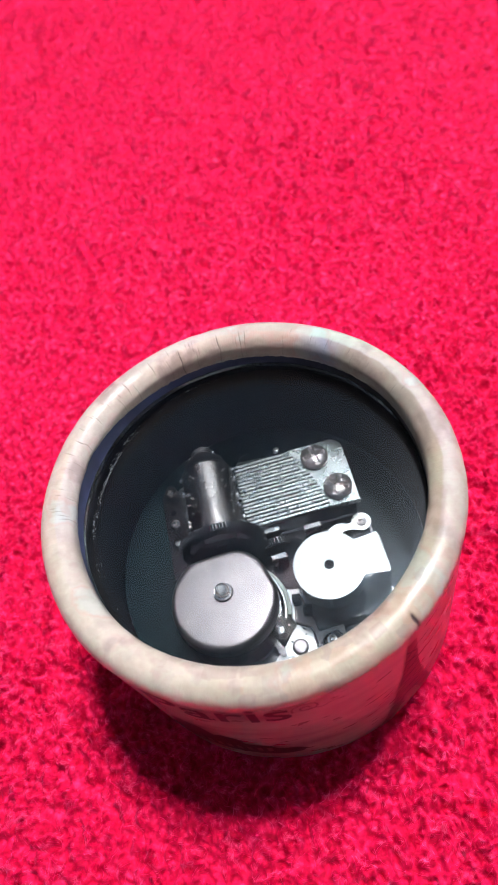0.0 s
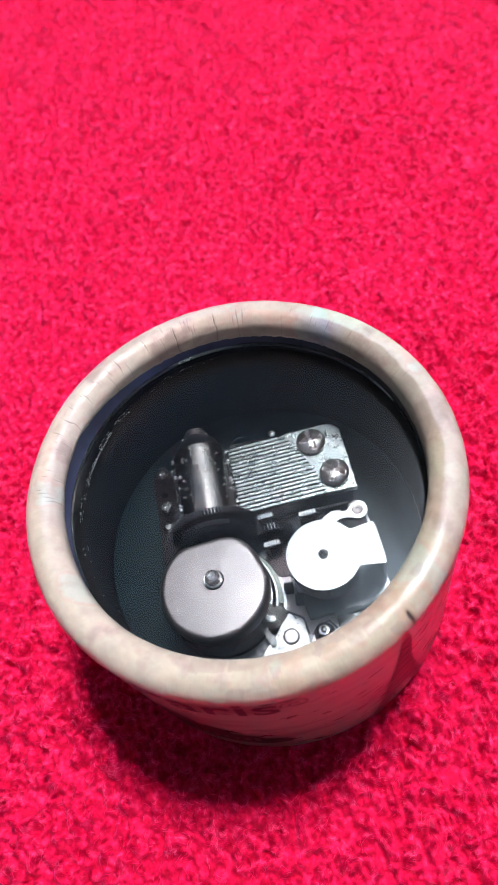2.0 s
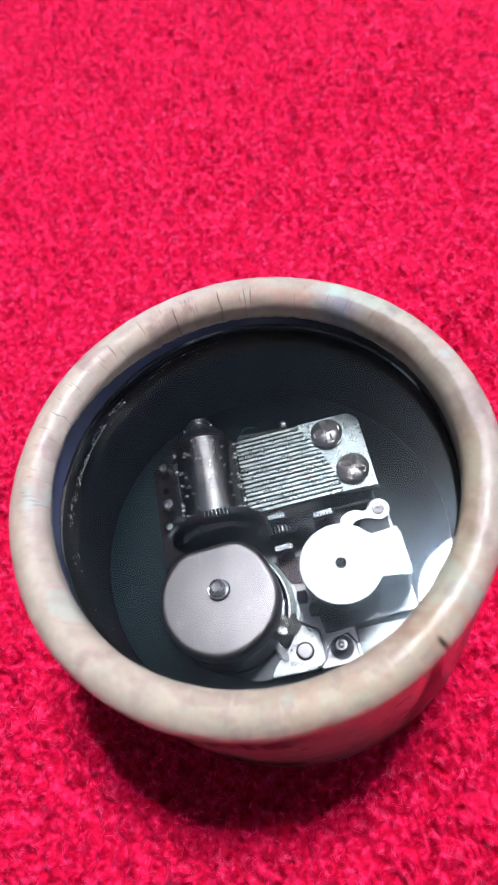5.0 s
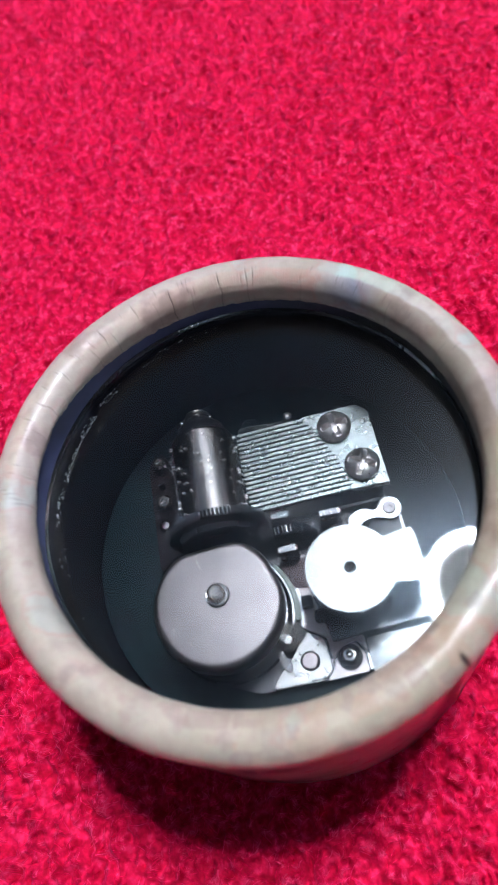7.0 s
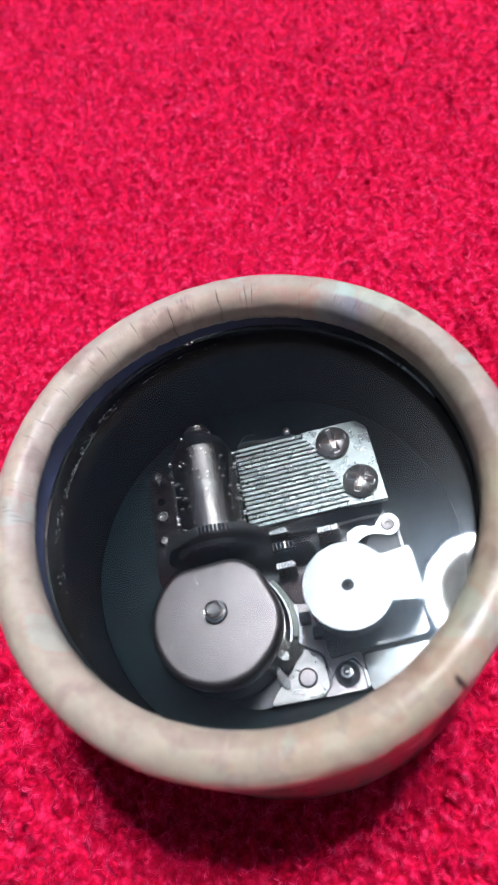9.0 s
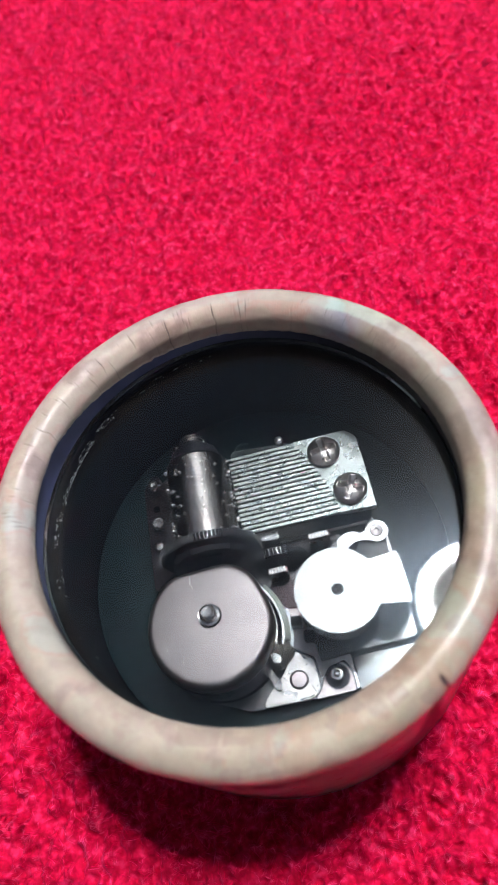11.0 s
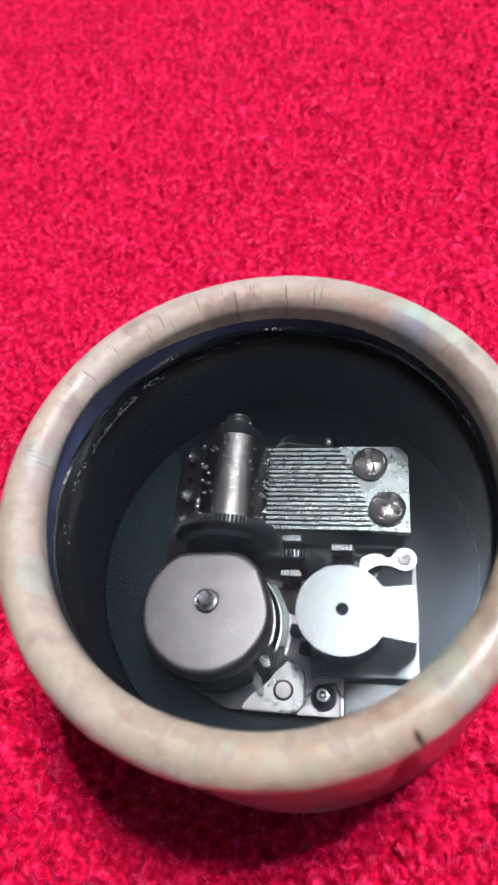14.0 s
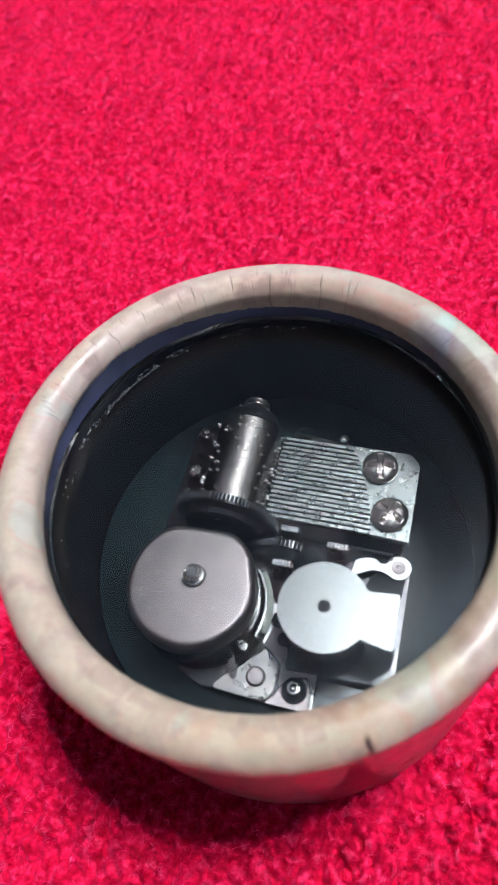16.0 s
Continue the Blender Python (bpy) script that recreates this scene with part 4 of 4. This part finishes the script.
def loft(sections):
    """Closed skin through (outline, height) sections, capped at the last."""
    bm = bmesh.new()
    rings = [[bm.verts.new((BX + x, BY + y, z)) for x, y in o] for o, z in sections]
    n = len(rings[0])
    for a, b in zip(rings, rings[1:]):
        for k in range(n):
            bm.faces.new((a[k], a[(k + 1) % n], b[(k + 1) % n], b[k]))
    bm.faces.new(rings[-1])
    bmesh.ops.recalc_face_normals(bm, faces=bm.faces)
    return bm


steps = [(1.0, 2.30), (1.0, 2.50), (0.992, 2.545), (0.972, 2.585), (0.945, 2.612), (0.91, 2.628), (0.87, 2.632), (0.3, 2.634)]
mpart("spring_barrel", loft([(barrel_outline(s), z) for s, z in steps]), cap_steel, mov, "grey dull steel spring barrel cap, lightly scratched")
mpart("barrel_body", lathe([(0.96, 1.50), (0.96, 1.56), (0.93, 1.58), (0.92, 2.31), (0, 2.31)], 72, centre=(BX, BY)), black_plastic, mov, "black barrel body with a thin flange")
mpart("winding_arbor", lathe([(0.175, 2.63), (0.18, 2.65), (0.165, 2.665), (0.15, 2.662), (0.15, 2.672), (0.125, 2.68), (0.122, 2.79), (0.112, 2.81), (0.085, 2.825), (0.078, 2.823), (0.07, 2.812), (0, 2.808)], 32, centre=(-0.905, -1.045)), dim_nickel, mov, "shiny domed winding arbor")
rng = random.Random(8)
fleck_bm = bmesh.new()
marks = [(-0.19, 0.65, 80, 0.05), (-0.17, 0.56, 100, 0.03), (-0.66, -0.27, 85, 0.03), (0.42, -0.30, 70, 0.025), (-0.45, -0.50, 95, 0.018)]
for k in range(110):
    if k < len(marks):
        x, y, t, ln = BX + marks[k][0], BY + marks[k][1], radians(marks[k][2]), marks[k][3]
    else:
        a, r = rng.uniform(0, 6.28), 0.84 * math.sqrt(rng.random())
        x, y, t, ln = BX + r * math.cos(a), BY + r * math.sin(a), rng.uniform(0, 3.14), rng.uniform(0.002, 0.006)
    u, v = math.cos(t), math.sin(t)
    w = 0.0028
    pts = [(x - u * ln - v * w, y - v * ln + u * w), (x + u * ln - v * w, y + v * ln + u * w), (x + u * ln + v * w, y + v * ln - u * w), (x - u * ln + v * w, y - v * ln - u * w)]
    fleck_bm.faces.new([fleck_bm.verts.new((px, py, 2.638)) for px, py in pts])
tagged(mpart("scratches", fleck_bm, speck, mov, "fine bright scratches and specks"), kind="stuff")


def band(r0, r1, a0, a1, z0, z1, n=24):
    return plate(arc(BX, BY, r1, a0, a1, n) + arc(BX, BY, r0, a1, a0, n), z0, z1, bevel=0.006)


mpart("guard_lip", band(0.965, 0.995, -20, 42, 1.50, 1.78), bright_steel, mov, "bright upright lip beside the barrel")
mpart("guard", band(1.0, 1.075, -14, 40, 1.50, 1.66), guard_plastic, mov, "pale green translucent guard strip")
mpart("guard_rail", band(1.08, 1.125, -22, 12, 1.50, 1.63), bright_steel, mov, "bright curved rail beside the barrel")
foot = rounded([(-0.50, -2.28), (0.24, -2.30), (0.395, -2.20), (0.395, -1.74), (0.12, -1.56), (-0.12, -1.90), (-0.36, -2.10)], 0.10)
foot_plate = mpart("foot_plate", plate(foot, 1.502, 1.63, bevel=0.018), bright_foot, mov, "bright steel foot plate with a flat rivet")
mpart("rivet", lathe([(0, 1.672), (0.11, 1.67), (0.135, 1.655), (0.145, 1.63), (0.15, 1.628)], 32, centre=(0.115, -2.0)), mauve_steel, foot_plate)
def bent(points, thick, z):
    """A strip bent along a path in plan, standing on edge with a curled lower end."""
    return plate(rounded(points, 0.02, 4), z, z + thick, bevel=0.02)


mpart("clip", bent([(-0.335, -1.68), (-0.28, -1.68), (-0.245, -1.80), (-0.20, -1.90), (-0.145, -2.0), (-0.16, -2.10), (-0.23, -2.10), (-0.30, -1.98), (-0.335, -1.86)], 0.07, 1.63), plate_steel, mov, "bent shiny spring clip")
arm = mpart("clip_arm", plate(rounded([(-0.26, -1.66), (0.01, -1.40), (0.15, -1.55), (0.14, -1.64), (-0.11, -1.83), (-0.21, -1.83)], 0.04), 1.62, 1.76, bevel=0.035), arm_metal, mov, "smoky polished clip arm")
mpart("fold", block(-0.20, -0.08, -1.72, -1.60, 1.76, 1.80, bevel=0.015), bright_steel, arm)
strip = [(-0.02, -0.45), (0.34, -0.45), (0.34, -1.0), (0.46, -1.5), (0.50, -1.80), (0.96, -1.78), (0.96, -2.02), (0.84, -1.83), (0.58, -1.89), (0.45, -2.03), (0.42, -1.69), (0.115, -1.49), (0.12, -1.1)]
mpart("strip_plate", plate(rounded(strip, 0.03, 3), 1.501, 1.56, bevel=0.008), mauve_steel, mov, "mauve-grey steel strip plate")
corner = [(0.30, -2.31), (0.435, -2.17), (0.47, -2.07), (0.59, -1.925), (0.81, -1.865), (0.915, -2.05), (0.92, -2.31)]
mpart("corner_plate", plate(rounded(corner, 0.05), 1.502, 1.56, bevel=0.008), mauve_steel, mov, "mauve-grey steel corner plate")
apron = rounded([(0.985, -2.33), (1.50, -2.32), (1.92, -2.02), (1.98, -1.82), (0.985, -1.82)], 0.05)
mpart("apron_plate", plate(apron, Z0, 1.49, bevel=0.012), apron_steel, mov, "polished grainy steel apron plate")
mpart("mauve_plate", plate(rounded([(0.0, -0.44), (0.50, -0.44), (0.48, -0.75), (0.35, -0.92), (0.14, -0.88), (0.0, -0.62)], 0.06), 1.562, 1.60, bevel=0.008), side_steel, mov, "dark mauve-brown small plate")
mpart("edge_ridge", block(0.935, 0.975, -2.30, -2.06, 1.50, 1.62, bevel=0.012), bright_steel, mov, "bright raised plate edge")
mpart("washer", lathe([(0.09, 1.60), (0.18, 1.60), (0.185, 1.58), (0.09, 1.58)], 32, centre=(0.69, -2.06)), black_plastic, mov)
mpart("bolt", lathe([(0, 1.745), (0.03, 1.75), (0.055, 1.765), (0.085, 1.76), (0.10, 1.73), (0.10, 1.60), (0, 1.6)], 24, centre=(0.69, -2.06)), chrome, mov, "small shiny round-headed bolt")

# governor: sheet cover with a tab, cup and frame
GX, GY, GR = 0.985, -1.155, 0.615
cover = arc(GX, GY, GR, 32, 328, 60)
cover = cover + [(1.56, -1.50), (1.93, -1.555), (1.925, -0.80), (1.53, -0.835)]
mpart("governor_cover", plate(cover[::-1], 2.80, 2.84, holes=[(GX, GY, 0.085)], bevel=0.008), galvanised, mov, "bright grained sheet metal governor cover with a square tab")
mpart("governor_cup", lathe([(0, 2.798), (0.57, 2.798), (0.585, 2.78), (0.585, 2.30), (0.55, 2.26), (0, 2.26)], 64, centre=(GX, GY)), black_plastic, mov, "black governor cup")
mpart("worm", lathe([(0.07, 1.5)] + [(0.16 if k % 2 else 0.10, 1.55 + 0.05 * k) for k in range(14)] + [(0, 2.26)], 24, centre=(GX, GY)), chrome, mov, "vertical steel worm")
mpart("governor_frame", plate(rounded([(0.50, -1.80), (1.97, -1.76), (1.97, -1.02), (0.50, -1.05)], 0.05), 1.64, 1.70, holes=[(1.60, -1.53, 0.10)], bevel=0.012), frame_steel, mov, "dark polished governor frame plate")
mpart("frame_upright", block(1.90, 1.96, -1.50, -0.84, 1.70, 2.80, bevel=0.01), frame_steel, mov, "dark upright behind the tab")
for x, y in ((0.25, -1.17), (0.40, -1.42)):
    mpart("stop", plate(rounded([(x - 0.08, y - 0.06), (x + 0.09, y - 0.08), (x + 0.11, y + 0.07), (x - 0.05, y + 0.09)], 0.03), 1.56, 1.80, bevel=0.01), black_plastic, mov)
lever = [(1.17, -0.26), (1.20, -0.02), (1.36, 0.06), (1.50, 0.06), (1.58, -0.01), (1.68, 0.02)] + arc(1.852, -0.02, 0.185, 160, -130, 24) + [(1.60, -0.12), (1.45, -0.13), (1.30, -0.22)]
lever_ob = mpart("lever", plate(rounded(lever[::-1], 0.03, 2), 1.68, 1.735, holes=[(1.852, -0.02, 0.105)], bevel=0.008), bright_steel, mov, "bright stop lever with a ring end")
mpart("lever_screw", lathe([(0, 1.735), (0.03, 1.73), (0.045, 1.75), (0.09, 1.755), (0.10, 1.73), (0.10, 1.50)], 24, centre=(1.852, -0.02)), mauve_steel, lever_ob)
mpart("lever_block", plate(rounded([(1.35, -0.60), (1.95, -0.62), (1.98, 0.12), (1.70, 0.16), (1.45, -0.25)], 0.05), 1.50, 1.66, bevel=0.03), black_plastic, mov, "black shiny block under the lever")
mpart("peg", lathe([(0, 1.86), (0.04, 1.855), (0.075, 1.83), (0.08, 1.79), (0.06, 1.77), (0.06, 1.5)], 20, centre=(0.66, 2.0)), chrome, mov, "small round peg behind the comb")
mpart("shim", plate(rounded([(-0.25, 1.80), (0.14, 1.80), (0.14, 2.14), (-0.08, 2.16), (-0.22, 1.95)], 0.06), 1.72, 1.76, bevel=0.012), green_plastic, mov, "clear plastic shim behind the comb")


# ---- dust on the pane ----
def pane_dust():
    rng = random.Random(17)
    bm = bmesh.new()
    for k in range(110):
        a, r = rng.uniform(0, 2 * math.pi), 2.8 * math.sqrt(rng.random())
        x, y, t = r * math.cos(a), r * math.sin(a), rng.uniform(0, math.pi)
        ln, w = (rng.uniform(0.002, 0.006),) * 2 if k % 14 else (rng.uniform(0.02, 0.05), 0.002)
        u, v = math.cos(t), math.sin(t)
        z = 3.702
        low = [bm.verts.new((x + du * u * ln - dv * v * w, y + du * v * ln + dv * u * w, z)) for du, dv in ((-1, -0.6), (0.2, -1), (1, 0.1), (0, 1))]
        top = bm.verts.new((x, y, z + 0.004))
        for n in range(4):
            bm.faces.new((low[n], low[(n + 1) % 4], top))
    bmesh.ops.recalc_face_normals(bm, faces=bm.faces)
    return bm


tagged(part("dust", pane_dust(), dust, box, "fine pale dust specks on the pane"), kind="stuff")
